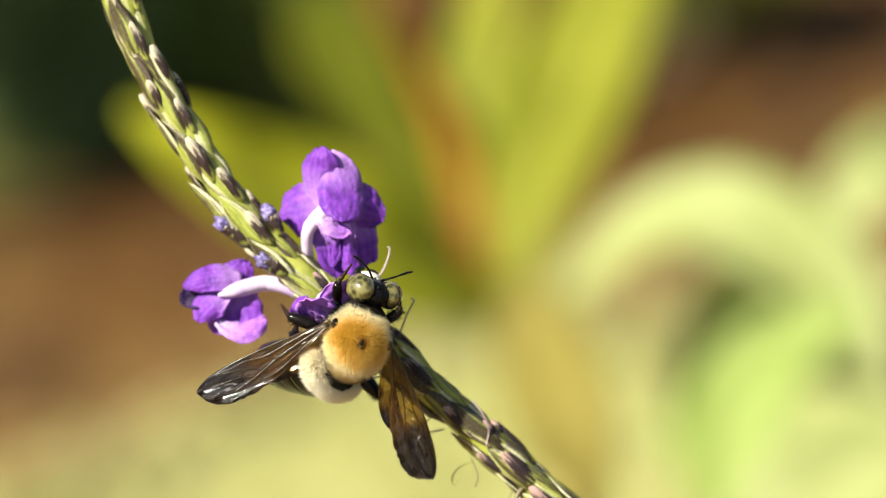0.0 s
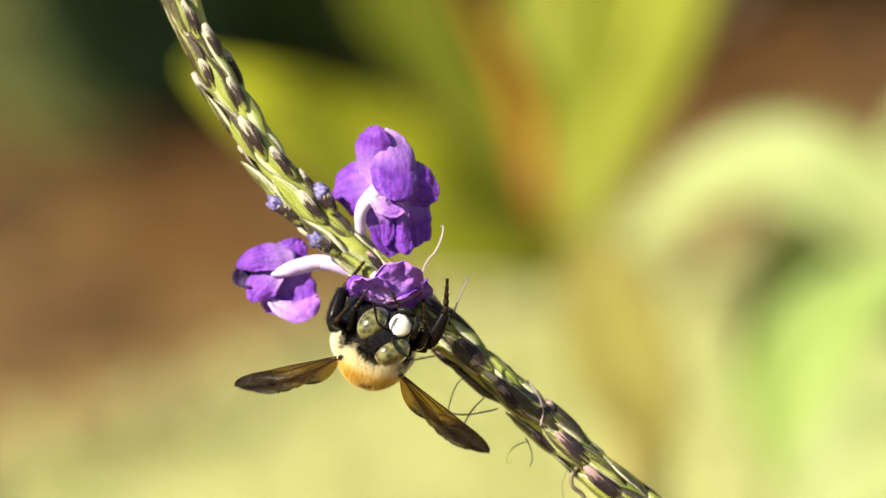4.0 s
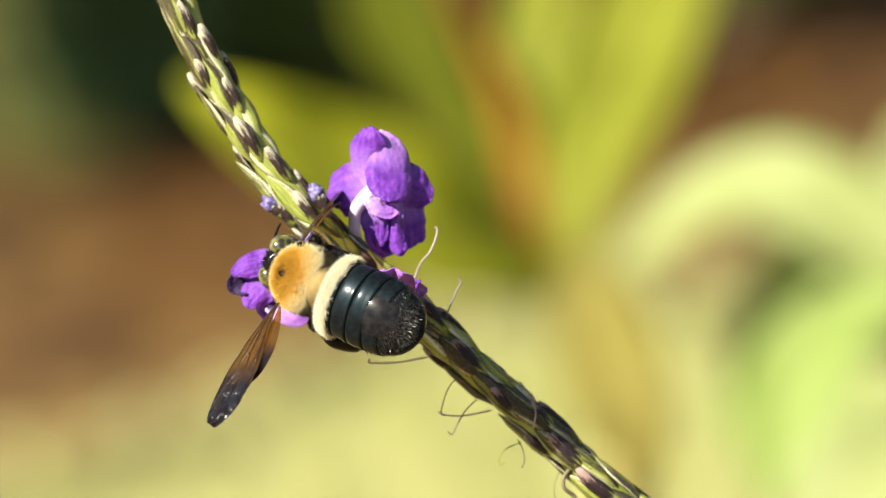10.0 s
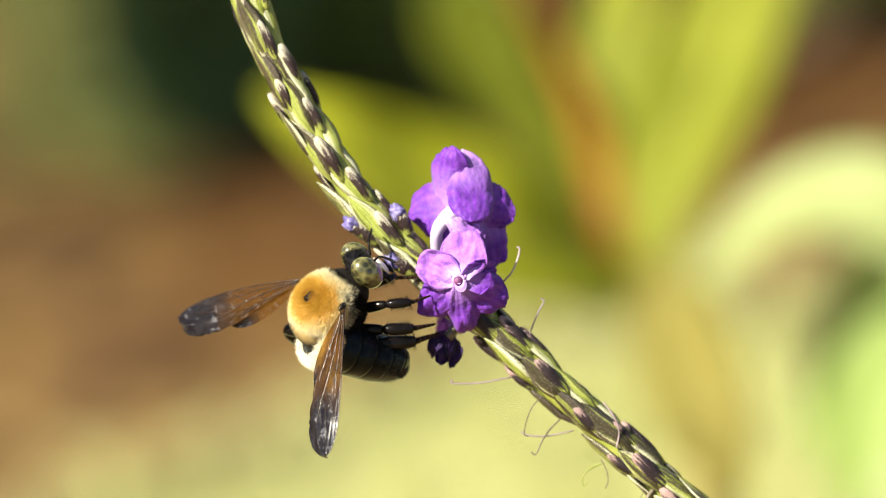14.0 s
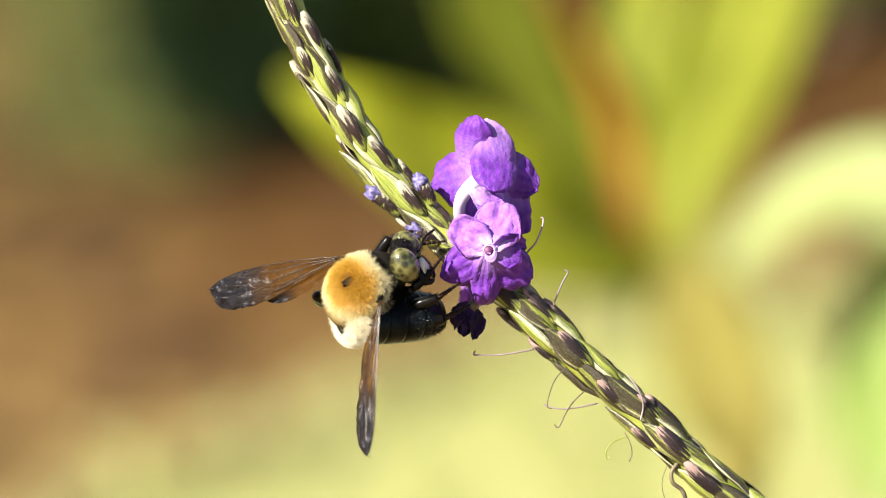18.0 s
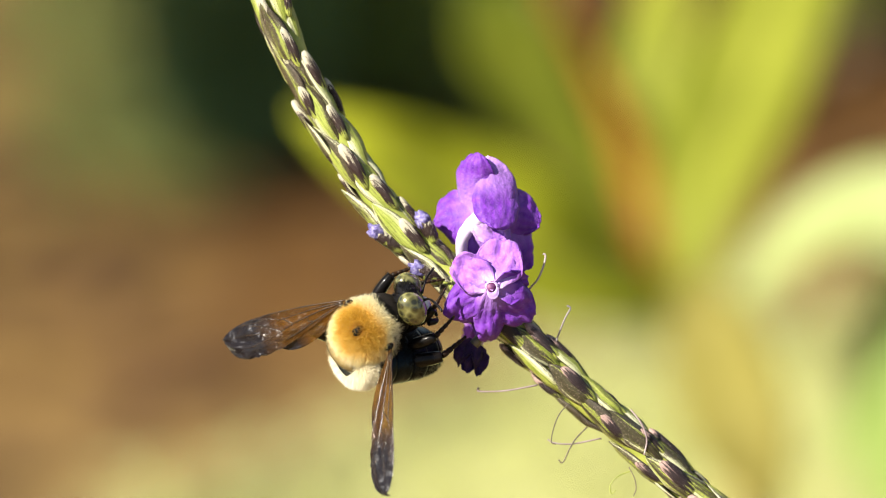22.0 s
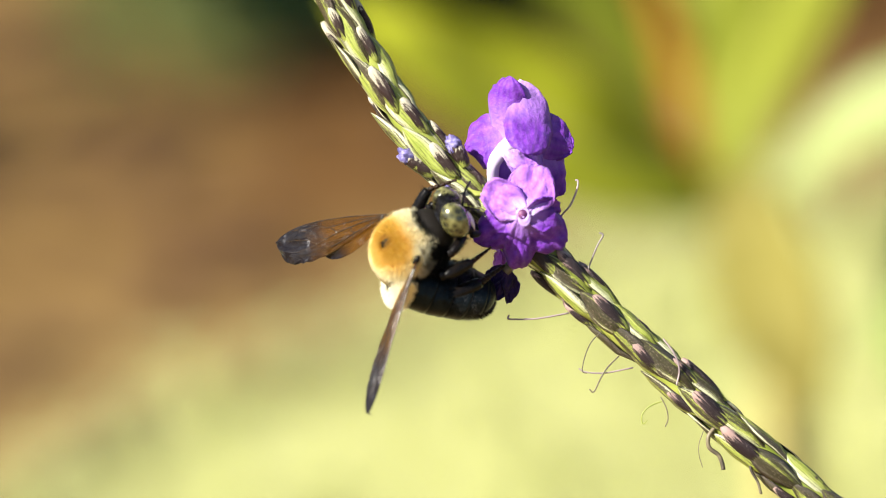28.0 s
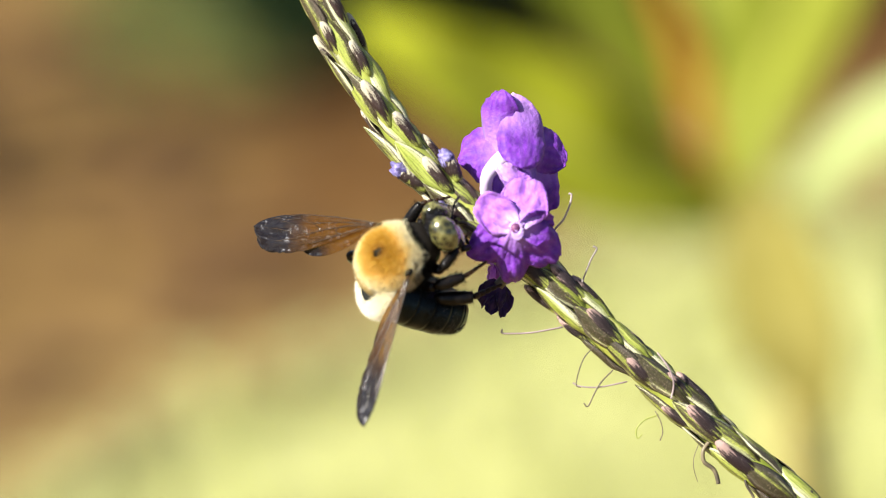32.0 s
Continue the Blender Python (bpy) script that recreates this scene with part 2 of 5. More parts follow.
SHINE = plain("blue_black_tergite", [(0.35, (0.003, 0.004, 0.005)), (0.65, (0.006, 0.009, 0.011))], 1600, 0.42, 0.3, 0.00005, Specular_IOR_Level=0.10, Specular_Tint=(0.45, 0.8, 1.0, 1.0), Coat_Weight=0.38, Coat_IOR=1.30, Coat_Roughness=0.17)


def eye_material():
    m, nodes, links, bsdf = material("olive_eye")
    spots = nodes.new("ShaderNodeTexVoronoi")
    setin(spots, Scale=1250, Randomness=0.8)
    place = nodes.new("ShaderNodeTexCoord")
    links.new(place.outputs["Object"], spots.inputs["Vector"])
    cloud = noise_tex(nodes, links, 520, 2)
    k = calc(nodes, links, "ADD", spots.outputs["Distance"], calc(nodes, links, "MULTIPLY", calc(nodes, links, "SUBTRACT", cloud, 0.5), 1.1))
    col = ramp(nodes, links, k, [(0.16, (0.020, 0.020, 0.010)), (0.42, (0.070, 0.066, 0.022)), (0.75, (0.17, 0.16, 0.062))])
    links.new(col, bsdf.inputs["Base Color"])
    setin(bsdf, Roughness=0.22, Coat_Weight=0.8, Coat_Roughness=0.08)
    v = nodes.new("ShaderNodeTexVoronoi")
    setin(v, Scale=9000)
    tc = nodes.new("ShaderNodeTexCoord")
    links.new(tc.outputs["Object"], v.inputs["Vector"])
    bump(nodes, links, bsdf, v.outputs["Distance"], 0.15, 0.00002)
    return m


def fur_material(name, stops, axis_scale=1.0, collar=0.0, tips=None):
    """Hair whose colour runs over the coat with the height of the spot, in millimetres."""
    m, nodes, links, bsdf = material(name)
    geo = nodes.new("ShaderNodeTexCoord")
    sep = nodes.new("ShaderNodeSeparateXYZ")
    links.new(geo.outputs["Object"], sep.inputs[0])
    rnd = nodes.new("ShaderNodeNewGeometry").outputs["Random Per Island"]
    h = calc(nodes, links, "MULTIPLY", sep.outputs[2], 1000.0 * axis_scale)
    # bare toward the collar in front
    front = calc(nodes, links, "MAXIMUM", calc(nodes, links, "SUBTRACT", calc(nodes, links, "MULTIPLY", sep.outputs[1], 1000.0), 1.9), 0.0)
    h = calc(nodes, links, "SUBTRACT", h, calc(nodes, links, "MULTIPLY", front, collar))
    rear = calc(nodes, links, "MAXIMUM", calc(nodes, links, "SUBTRACT", calc(nodes, links, "MULTIPLY", sep.outputs[1], -1000.0), 1.2), 0.0)
    ahead = calc(nodes, links, "MAXIMUM", calc(nodes, links, "SUBTRACT", calc(nodes, links, "MULTIPLY", sep.outputs[1], 1000.0), 0.80), 0.0)
    rim = calc(nodes, links, "MINIMUM", h, 0.17)
    h = calc(nodes, links, "SUBTRACT", h, calc(nodes, links, "MULTIPLY", ahead, 0.20 if collar == 0.0 else 0.0))
    h = calc(nodes, links, "MAXIMUM", h, rim)
    h = calc(nodes, links, "SUBTRACT", h, calc(nodes, links, "MULTIPLY", rear, 0.075 if collar == 0.0 else 0.0))
    h = calc(nodes, links, "ADD", h, calc(nodes, links, "MULTIPLY", calc(nodes, links, "SUBTRACT", rnd, 0.5), 0.10))
    patch = noise_tex(nodes, links, 450, 2)
    h = calc(nodes, links, "ADD", h, calc(nodes, links, "MULTIPLY", calc(nodes, links, "SUBTRACT", patch, 0.5), 0.42))
    col = ramp(nodes, links, h, stops)
    if tips:
        # rust-brown round the bare spot
        spot = nodes.new("ShaderNodeVectorMath")
        spot.operation = "DISTANCE"
        spot.inputs[1].default_value = (0, -0.0004, 0.0040)
        links.new(geo.outputs["Object"], spot.inputs[0])
        halo = ramp(nodes, links, calc(nodes, links, "MULTIPLY", spot.outputs["Value"], 400.0), [(0.26, (0.7, 0.7, 0.7)), (0.44, (0, 0, 0))])
        col = mix(nodes, links, halo, col, (0.30, 0.115, 0.010))
        # hairs end paler than they begin: the highlight on the tips, put into colour
        norm = nodes.new("ShaderNodeVectorMath")
        norm.operation = "MULTIPLY"
        norm.inputs[1].default_value = tuple(1000.0 / q for q in tips)
        links.new(geo.outputs["Object"], norm.inputs[0])
        size = nodes.new("ShaderNodeVectorMath")
        size.operation = "LENGTH"
        links.new(norm.outputs[0], size.inputs[0])
        end = ramp(nodes, links, calc(nodes, links, "SUBTRACT", size.outputs["Value"], 0.5), [(0.54, (0, 0, 0)), (0.65, (0.38, 0.38, 0.38))])
        col = mix(nodes, links, end, col, (0.88, 0.76, 0.38))
    links.new(col, bsdf.inputs["Base Color"])
    setin(bsdf, Roughness=0.6, Specular_IOR_Level=0.2)
    translucent(nodes, links, bsdf, col, 0.30)
    return m


EYEMAT = eye_material()
FUR = fur_material("golden_fur", [(0.06, (0.03, 0.022, 0.015)), (0.14, (0.86, 0.80, 0.60)), (0.36, (0.86, 0.74, 0.42)), (0.48, (0.82, 0.57, 0.16)), (0.58, (0.70, 0.465, 0.085)), (0.72, (0.60, 0.365, 0.040))], 0.19, tips=(4.15, 4.25, 3.95))
FUR_PALE = fur_material("cream_fur", [(0.0, (0.70, 0.60, 0.40)), (0.5, (0.80, 0.74, 0.56)), (1.0, (0.80, 0.74, 0.56))], 0.2)
FUR_BAND = fur_material("cream_band", [(0.0, (0.84, 0.78, 0.60)), (0.5, (0.90, 0.87, 0.74)), (1.0, (0.90, 0.87, 0.74))], 0.2)
BRISTLE = plain("glossy_bristle", [(0.3, (0.010, 0.010, 0.010)), (0.7, (0.05, 0.048, 0.045))], 900, 0.3, Specular_IOR_Level=0.7)
FUR_BLACK = plain("black_fur", [(0.3, (0.003, 0.003, 0.003)), (0.7, (0.007, 0.006, 0.005))], 900, 0.6, Specular_IOR_Level=0.08)
SKIN = fur_material("furred_skin", [(0.06, (0.015, 0.012, 0.010)), (0.16, (0.20, 0.14, 0.07)), (0.40, (0.60, 0.44, 0.18)), (0.74, (0.56, 0.30, 0.035))], 0.21, 0.25)


def wing_material():
    m, nodes, links, bsdf = material("amber_wing")
    u, v = along(nodes, links)
    cloud = noise_tex(nodes, links, 260, 3)
    dark = ramp(nodes, links, calc(nodes, links, "ADD", u, calc(nodes, links, "MULTIPLY", calc(nodes, links, "SUBTRACT", cloud, 0.5), 0.3)), [(0.30, (0.0, 0.0, 0.0)), (0.52, (1, 1, 1))])
    tint = mix(nodes, links, dark, (0.88, 0.70, 0.34), (0.25, 0.16, 0.09))
    body = mix(nodes, links, dark, (0.085, 0.038, 0.008), (0.010, 0.008, 0.009))
    links.new(body, bsdf.inputs["Base Color"])
    setin(bsdf, Roughness=0.30, Specular_IOR_Level=0.08, Coat_Weight=0.30, Coat_IOR=1.35, Coat_Roughness=0.14, Coat_Tint=(0.62, 0.66, 1.0, 1.0))
    wr = calc(nodes, links, "MULTIPLY", noise_tex(nodes, links, 420, 1), 1.6)
    crinkle = noise_tex(nodes, links, 1300, 2)
    bump(nodes, links, bsdf, calc(nodes, links, "ADD", calc(nodes, links, "ADD", cloud, wr), calc(nodes, links, "MULTIPLY", crinkle, 0.05)), 1.0, 0.0010)
    clear = nodes.new("ShaderNodeBsdfTransparent")
    links.new(tint, clear.inputs[0])
    glow = nodes.new("ShaderNodeBsdfTranslucent")
    links.new(tint, glow.inputs[0])
    m1 = nodes.new("ShaderNodeMixShader")
    m1.inputs[0].default_value = 0.10
    links.new(clear.outputs[0], m1.inputs[1])
    links.new(glow.outputs[0], m1.inputs[2])
    ridge = streak_tex(nodes, links, v, u, 0.11, 7.0, 5.0)
    fold = nodes.new("ShaderNodeBump")
    setin(fold, Strength=1.0, Distance=0.0030)
    links.new(ridge, fold.inputs["Height"])
    sheen = nodes.new("ShaderNodeBsdfGlossy")
    setin(sheen, Roughness=0.10, Color=(0.92, 0.95, 1.0, 1.0))
    links.new(fold.outputs[0], sheen.inputs["Normal"])
    m3 = nodes.new("ShaderNodeMixShader")
    crest = ramp(nodes, links, ridge, [(0.42, (0.006, 0.006, 0.006)), (0.50, (0.11, 0.11, 0.11)), (0.62, (0.11, 0.11, 0.11)), (0.70, (0.006, 0.006, 0.006))])
    links.new(crest, m3.inputs[0])
    m2 = nodes.new("ShaderNodeMixShader")
    opaque = calc(nodes, links, "ADD", calc(nodes, links, "MULTIPLY", dark, 0.58), 0.32)
    links.new(opaque, m2.inputs[0])
    links.new(m1.outputs[0], m2.inputs[1])
    links.new(bsdf.outputs[0], m2.inputs[2])
    links.new(m2.outputs[0], m3.inputs[1])
    links.new(sheen.outputs[0], m3.inputs[2])
    links.new(m3.outputs[0], nodes["Material Output"].inputs["Surface"])
    return m


def leaf_material(name, a, b, vein, share, gloss=0.05):
    m, nodes, links, bsdf = material(name)
    u, v = along(nodes, links)
    n = noise_tex(nodes, links, 40, 4)
    col = ramp(nodes, links, n, [(0.3, a), (0.7, b)])
    rib = ramp(nodes, links, calc(nodes, links, "ABSOLUTE", calc(nodes, links, "SUBTRACT", v, 0.5)), [(0.015, (1, 1, 1)), (0.05, (0, 0, 0))])
    col = mix(nodes, links, rib, col, vein)
    links.new(col, bsdf.inputs["Base Color"])
    setin(bsdf, Roughness=0.5, Specular_IOR_Level=gloss)
    bump(nodes, links, bsdf, calc(nodes, links, "SINE", calc(nodes, links, "MULTIPLY", calc(nodes, links, "ADD", u, v), 90.0)), 0.2, 0.0006)
    translucent(nodes, links, bsdf, col, share)
    return m


WING = wing_material()
VEIN = plain("wing_vein", [(0.4, (0.015, 0.010, 0.006)), (0.6, (0.04, 0.022, 0.010))], 900, 0.25, Specular_IOR_Level=0.7)
# bright and pale tones put sunlight into the leaf colour, olive half shade
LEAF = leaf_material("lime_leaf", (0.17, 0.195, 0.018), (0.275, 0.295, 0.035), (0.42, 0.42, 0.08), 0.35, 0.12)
LEAF_SUNLIT = leaf_material("sunlit_lime_leaf", (0.27, 0.295, 0.018), (0.38, 0.40, 0.028), (0.45, 0.45, 0.08), 0.2)
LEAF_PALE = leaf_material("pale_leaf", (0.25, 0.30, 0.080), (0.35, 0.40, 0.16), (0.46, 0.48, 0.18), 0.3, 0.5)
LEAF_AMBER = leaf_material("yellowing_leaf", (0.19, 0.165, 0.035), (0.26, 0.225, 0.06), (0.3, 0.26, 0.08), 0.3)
LEAF_OLIVE = leaf_material("olive_shade_leaf", (0.085, 0.108, 0.010), (0.135, 0.155, 0.014), (0.14, 0.15, 0.03), 0.3)
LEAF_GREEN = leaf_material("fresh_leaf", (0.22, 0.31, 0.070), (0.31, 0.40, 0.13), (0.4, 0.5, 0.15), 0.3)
LEAF_GREY_OLIVE = leaf_material("grey_olive_leaf", (0.100, 0.112, 0.036), (0.152, 0.163, 0.052), (0.16, 0.16, 0.07), 0.25)
# one shrub leaf in two tones, graded by how shaded each shrub looks
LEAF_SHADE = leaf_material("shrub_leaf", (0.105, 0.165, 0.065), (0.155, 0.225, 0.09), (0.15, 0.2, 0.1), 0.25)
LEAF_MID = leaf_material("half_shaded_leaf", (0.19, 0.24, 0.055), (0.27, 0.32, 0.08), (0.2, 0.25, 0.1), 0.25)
STEM = plain("red_brown_stem", [(0.35, (0.13, 0.048, 0.006)), (0.65, (0.20, 0.080, 0.010))], 60, 0.5, Specular_IOR_Level=0.1)
STEM_PALE = plain("straw_stem", [(0.35, (0.42, 0.36, 0.12)), (0.65, (0.56, 0.50, 0.20))], 60, 0.5)
WOOD = plain("bark", [(0.35, (0.06, 0.04, 0.025)), (0.65, (0.13, 0.09, 0.055))], 80, 0.8, 0.6, 0.002)
GRASS = plain("dry_grass", [(0.3, (0.34, 0.355, 0.125)), (0.7, (0.46, 0.465, 0.19))], 25, 0.7, Specular_IOR_Level=0.1)
CHIP = plain("mulch_chip", [(0.3, (0.058, 0.025, 0.006)), (0.7, (0.120, 0.056, 0.015))], 30, 0.8)


def ground_material():
    m, nodes, links, bsdf = material("bare_soil")
    big = noise_tex(nodes, links, 2.2, 3)
    fine = noise_tex(nodes, links, 45, 6)
    a = ramp(nodes, links, fine, [(0.3, (0.052, 0.023, 0.006)), (0.7, (0.105, 0.047, 0.012))])
    b = ramp(nodes, links, fine, [(0.3, (0.078, 0.038, 0.011)), (0.7, (0.14, 0.070, 0.022))])
    soil = mix(nodes, links, ramp(nodes, links, big, [(0.42, (0, 0, 0)), (0.62, (1, 1, 1))]), a, b)
    # the bed turns paler to the left, with a ragged edge
    tc = nodes.new("ShaderNodeTexCoord")
    sep = nodes.new("ShaderNodeSeparateXYZ")
    links.new(tc.outputs["Object"], sep.inputs[0])
    ochre = calc(nodes, links, "ADD", calc(nodes, links, "MULTIPLY", sep.outputs[0], -5.0), calc(nodes, links, "MULTIPLY", fine, 0.3))
    ochre = ramp(nodes, links, ochre, [(0.70, (0, 0, 0)), (1.1, (1, 1, 1))])
    c = ramp(nodes, links, fine, [(0.3, (0.108, 0.063, 0.021)), (0.7, (0.182, 0.108, 0.038))])
    soil = mix(nodes, links, ochre, soil, c)
    # earth grows paler toward the line where the turf ends
    past = calc(nodes, links, "SUBTRACT", calc(nodes, links, "SUBTRACT", sep.outputs[1], calc(nodes, links, "MULTIPLY", sep.outputs[0], 0.88)), 1.48)
    past = calc(nodes, links, "ADD", past, calc(nodes, links, "MULTIPLY", big, 0.08))
    pale_edge = ramp(nodes, links, past, [(0.02, (1, 1, 1)), (0.24, (0, 0, 0))])
    pale = ramp(nodes, links, fine, [(0.3, (0.165, 0.105, 0.038)), (0.7, (0.255, 0.168, 0.068))])
    links.new(mix(nodes, links, pale_edge, soil, pale), bsdf.inputs["Base Color"])
    setin(bsdf, Roughness=0.9, Specular_IOR_Level=0.1)
    bump(nodes, links, bsdf, fine, 0.7, 0.01)
    return m


def lawn_material():
    m, nodes, links, bsdf = material("pale_turf")
    big = noise_tex(nodes, links, 5.0, 3)
    fine = noise_tex(nodes, links, 120, 5)
    a = ramp(nodes, links, fine, [(0.3, (0.29, 0.305, 0.105)), (0.7, (0.42, 0.425, 0.180))])
    b = ramp(nodes, links, fine, [(0.3, (0.33, 0.325, 0.120)), (0.7, (0.47, 0.445, 0.200))])
    links.new(mix(nodes, links, big, a, b), bsdf.inputs["Base Color"])
    setin(bsdf, Roughness=0.85)
    bump(nodes, links, bsdf, fine, 0.6, 0.006)
    return m


SOIL, TURF = ground_material(), lawn_material()


# ---- mesh helpers: everything small is drawn in millimetres ----
def finish(bm, name, mat, scale=MM, smooth=True):
    me = bpy.data.meshes.new(name)
    bmesh.ops.recalc_face_normals(bm, faces=bm.faces) if len(bm.faces) < 20000 else None
    bm.to_mesh(me)
    bm.free()
    me.transform(Matrix.Scale(scale, 4))
    if smooth:
        me.polygons.foreach_set("use_smooth", [True] * len(me.polygons))
    me.materials.append(mat)
    return me


def part(name, bm, mat, parent, label="", scale=MM):
    ob = new(name, finish(bm, name, mat, scale) if isinstance(bm, bmesh.types.BMesh) else bm)
    ob.parent = parent
    return tagged(ob, label) if label else ob


def shell(fn, nu, nv, thick, bm=None):
    """A thin two-sided sheet over fn(along, across) with a closed rim, and its coordinates as a UV map."""
    bm = bm or bmesh.new()
    uv = bm.loops.layers.uv.verify()
    pts = [[Vector(fn(i / nu, j / nv)) for j in range(nv + 1)] for i in range(nu + 1)]
    top, low, place = [], [], {}
    for i in range(nu + 1):
        rt, rl = [], []
        for j in range(nv + 1):
            du = pts[min(i + 1, nu)][j] - pts[max(i - 1, 0)][j]
            dv = pts[i][min(j + 1, nv)] - pts[i][max(j - 1, 0)]
            n = du.cross(dv)
            n = n.normalized() if n.length > 1e-9 else Vector((0, 0, 1))
            for row, sgn in ((rt, 0.5), (rl, -0.5)):
                vert = bm.verts.new(pts[i][j] + n * thick * sgn)
                place[vert] = (i / nu, j / nv)
                row.append(vert)
        top.append(rt)
        low.append(rl)
    faces = []
    for i in range(nu):
        for j in range(nv):
            faces.append((top[i][j], top[i + 1][j], top[i + 1][j + 1], top[i][j + 1]))
            faces.append((low[i][j + 1], low[i + 1][j + 1], low[i + 1][j], low[i][j]))
    for i in range(nu):
        faces.append((top[i + 1][0], top[i][0], low[i][0], low[i + 1][0]))
        faces.append((top[i][nv], top[i + 1][nv], low[i + 1][nv], low[i][nv]))
    for j in range(nv):
        faces.append((top[0][j], top[0][j + 1], low[0][j + 1], low[0][j]))
        faces.append((top[nu][j + 1], top[nu][j], low[nu][j], low[nu][j + 1]))
    for f in faces:
        face = bm.faces.new(f)
        for loop in face.loops:
            loop[uv].uv = place[loop.vert]
    return bm


def smooth_line(points, steps):
    """A Catmull-Rom line through points (any length of tuple)."""
    p = [np.array(q, float) for q in points]
    p = [2 * p[0] - p[1]] + p + [2 * p[-1] - p[-2]]
    out = []
    for k in range(1, len(p) - 2):
        for s in range(steps):
            t = s / steps
            out.append(0.5 * (2 * p[k] + (p[k + 1] - p[k - 1]) * t + (2 * p[k - 1] - 5 * p[k] + 4 * p[k + 1] - p[k + 2]) * t * t
                              + (3 * p[k] - p[k - 1] - 3 * p[k + 1] + p[k + 2]) * t ** 3))
    out.append(p[-2])
    return out


def tube(line, sides=8, bm=None, wobble=0.0):
    """A closed tube along rows of (x, y, z, radius)."""
    bm = bm or bmesh.new()
    pts = [Vector(q[:3]) for q in line]
    rings, side = [], None
    for i, p in enumerate(pts):
        d = (pts[min(i + 1, len(pts) - 1)] - pts[max(i - 1, 0)]).normalized()
        side = d.orthogonal().normalized() if side is None else (side - d * side.dot(d)).normalized()
        up = d.cross(side)
        r = line[i][3]
        rings.append([bm.verts.new(p + (side * math.cos(a) + up * math.sin(a)) * r * (1 + wobble * noise.noise(Vector((i * 0.7, a * 2, r)))))
                      for a in (2 * math.pi * k / sides for k in range(sides))])
    for a, b in zip(rings, rings[1:]):
        for k in range(sides):
            bm.faces.new((a[k], a[(k + 1) % sides], b[(k + 1) % sides], b[k]))
    bm.faces.new(rings[0][::-1])
    bm.faces.new(rings[-1])
    return bm


def ball(centre, radii, seg=24, rings=16, bm=None, turn=None, lump=0.0):
    bm = bm or bmesh.new()
    made = bmesh.ops.create_uvsphere(bm, u_segments=seg, v_segments=rings, radius=1.0)["verts"]
    for v in made:
        k = 1 + lump * noise.noise(v.co * 2.3 + Vector(centre))
        q = Vector((v.co.x * radii[0], v.co.y * radii[1], v.co.z * radii[2])) * k
        v.co = (turn @ q if turn else q) + Vector(centre)
    return bm


def petal(base, way, normal, length, width, cup=0.0, curl=0.0, ruffle=0.25, seed=0.0, notch=0.04, thick=0.12):
    """A petal lobe: from base along way, facing normal; cup bends it along, curl across."""
    way = Vector(way).normalized()
    normal = Vector(normal)
    normal = (normal - way * normal.dot(way)).normalized()
    side = way.cross(normal)
    base = Vector(base)

    def fn(s, w):
        x = 2 * w - 1
        hw = width * (0.40 + 0.60 * math.sin(math.pi * 0.5 * min(1.0, s / 0.72)) ** 1.2)
        hw *= 1 + 0.13 * noise.noise(Vector((s * 3, x * 0.5, seed + 5)))
        reach = length * s * (1 - 0.60 * (1 - math.sqrt(max(0.0, 1 - 0.99 * x * x))) - notch * (1 - abs(x)) ** 2 * s * s)
        reach *= 1 + 0.06 * s * noise.noise(Vector((x * 1.7, seed, 1))) + 0.05 * s * noise.noise(Vector((x * 5, seed, 6)))
        lift = cup * length * s * s + curl * width * x * x * (0.3 + s)
        lift += ruffle * (0.15 + s ** 1.2) * (noise.noise(Vector((s * 2.4, x * 1.9, seed))) + 0.55 * noise.noise(Vector((s * 5, x * 5, seed + 9))) + 0.28 * noise.noise(Vector((s * 11, x * 10, seed + 3))))
        return base + way * (reach - 0.35 * abs(cup) * length * s ** 3) + side * hw * x + normal * lift

    return shell(fn, 18, 18, thick)


def lobe(spine, bow, seed, facing=(0, 0, 1), ruffle=0.62, thick=0.10):
    """A petal lobe along rows of (x, y, z, half width), with a soft fold across and a waved rim."""
    line = smooth_line(spine, 6)
    pts = [Vector(q[:3]) for q in line]
    n = len(pts) - 1
    face = Vector(facing).normalized()

    def fn(s, w):
        i = min(n, int(round(s * n)))
        d = (pts[min(i + 1, n)] - pts[max(i - 1, 0)]).normalized()
        side = d.cross(face).normalized()
        up = side.cross(d)
        x = 2 * w - 1
        hw = max(0.05, line[i][3]) * (1 + 0.10 * noise.noise(Vector((s * 7, x * 0.6, seed + 5))) + 0.05 * noise.noise(Vector((s * 19, x, seed + 2))))
        lift = bow * hw * x * x
        lift += ruffle * (0.35 + 0.65 * x * x) * (noise.noise(Vector((s * 3.1, x * 1.6, seed))) + 0.5 * noise.noise(Vector((s * 8, x * 4, seed + 9))) + 0.22 * noise.noise(Vector((s * 17, x * 9, seed + 3))))
        return pts[i] + side * hw * x + up * lift

    return shell(fn, n, 16, thick)


# ---- ground, lawn and mulch ----
bm = bmesh.new()
bmesh.ops.create_grid(bm, x_segments=40, y_segments=40, size=300)
ground = part("ground", bm, SOIL, None, "", 1.0)
tagged(ground, "bare reddish-brown garden soil in sunshine", "ground", kind="structure")


def lawn_edge(x):
    """How far back the turf begins to give way to bare soil."""
    return min(1.505 + 0.88 * x, 1.575 + 0.05 * x) + 0.02 * math.sin(9 * x) + 0.015 * math.sin(23 * x) - 0.7 * max(0.0, -0.115 - x)


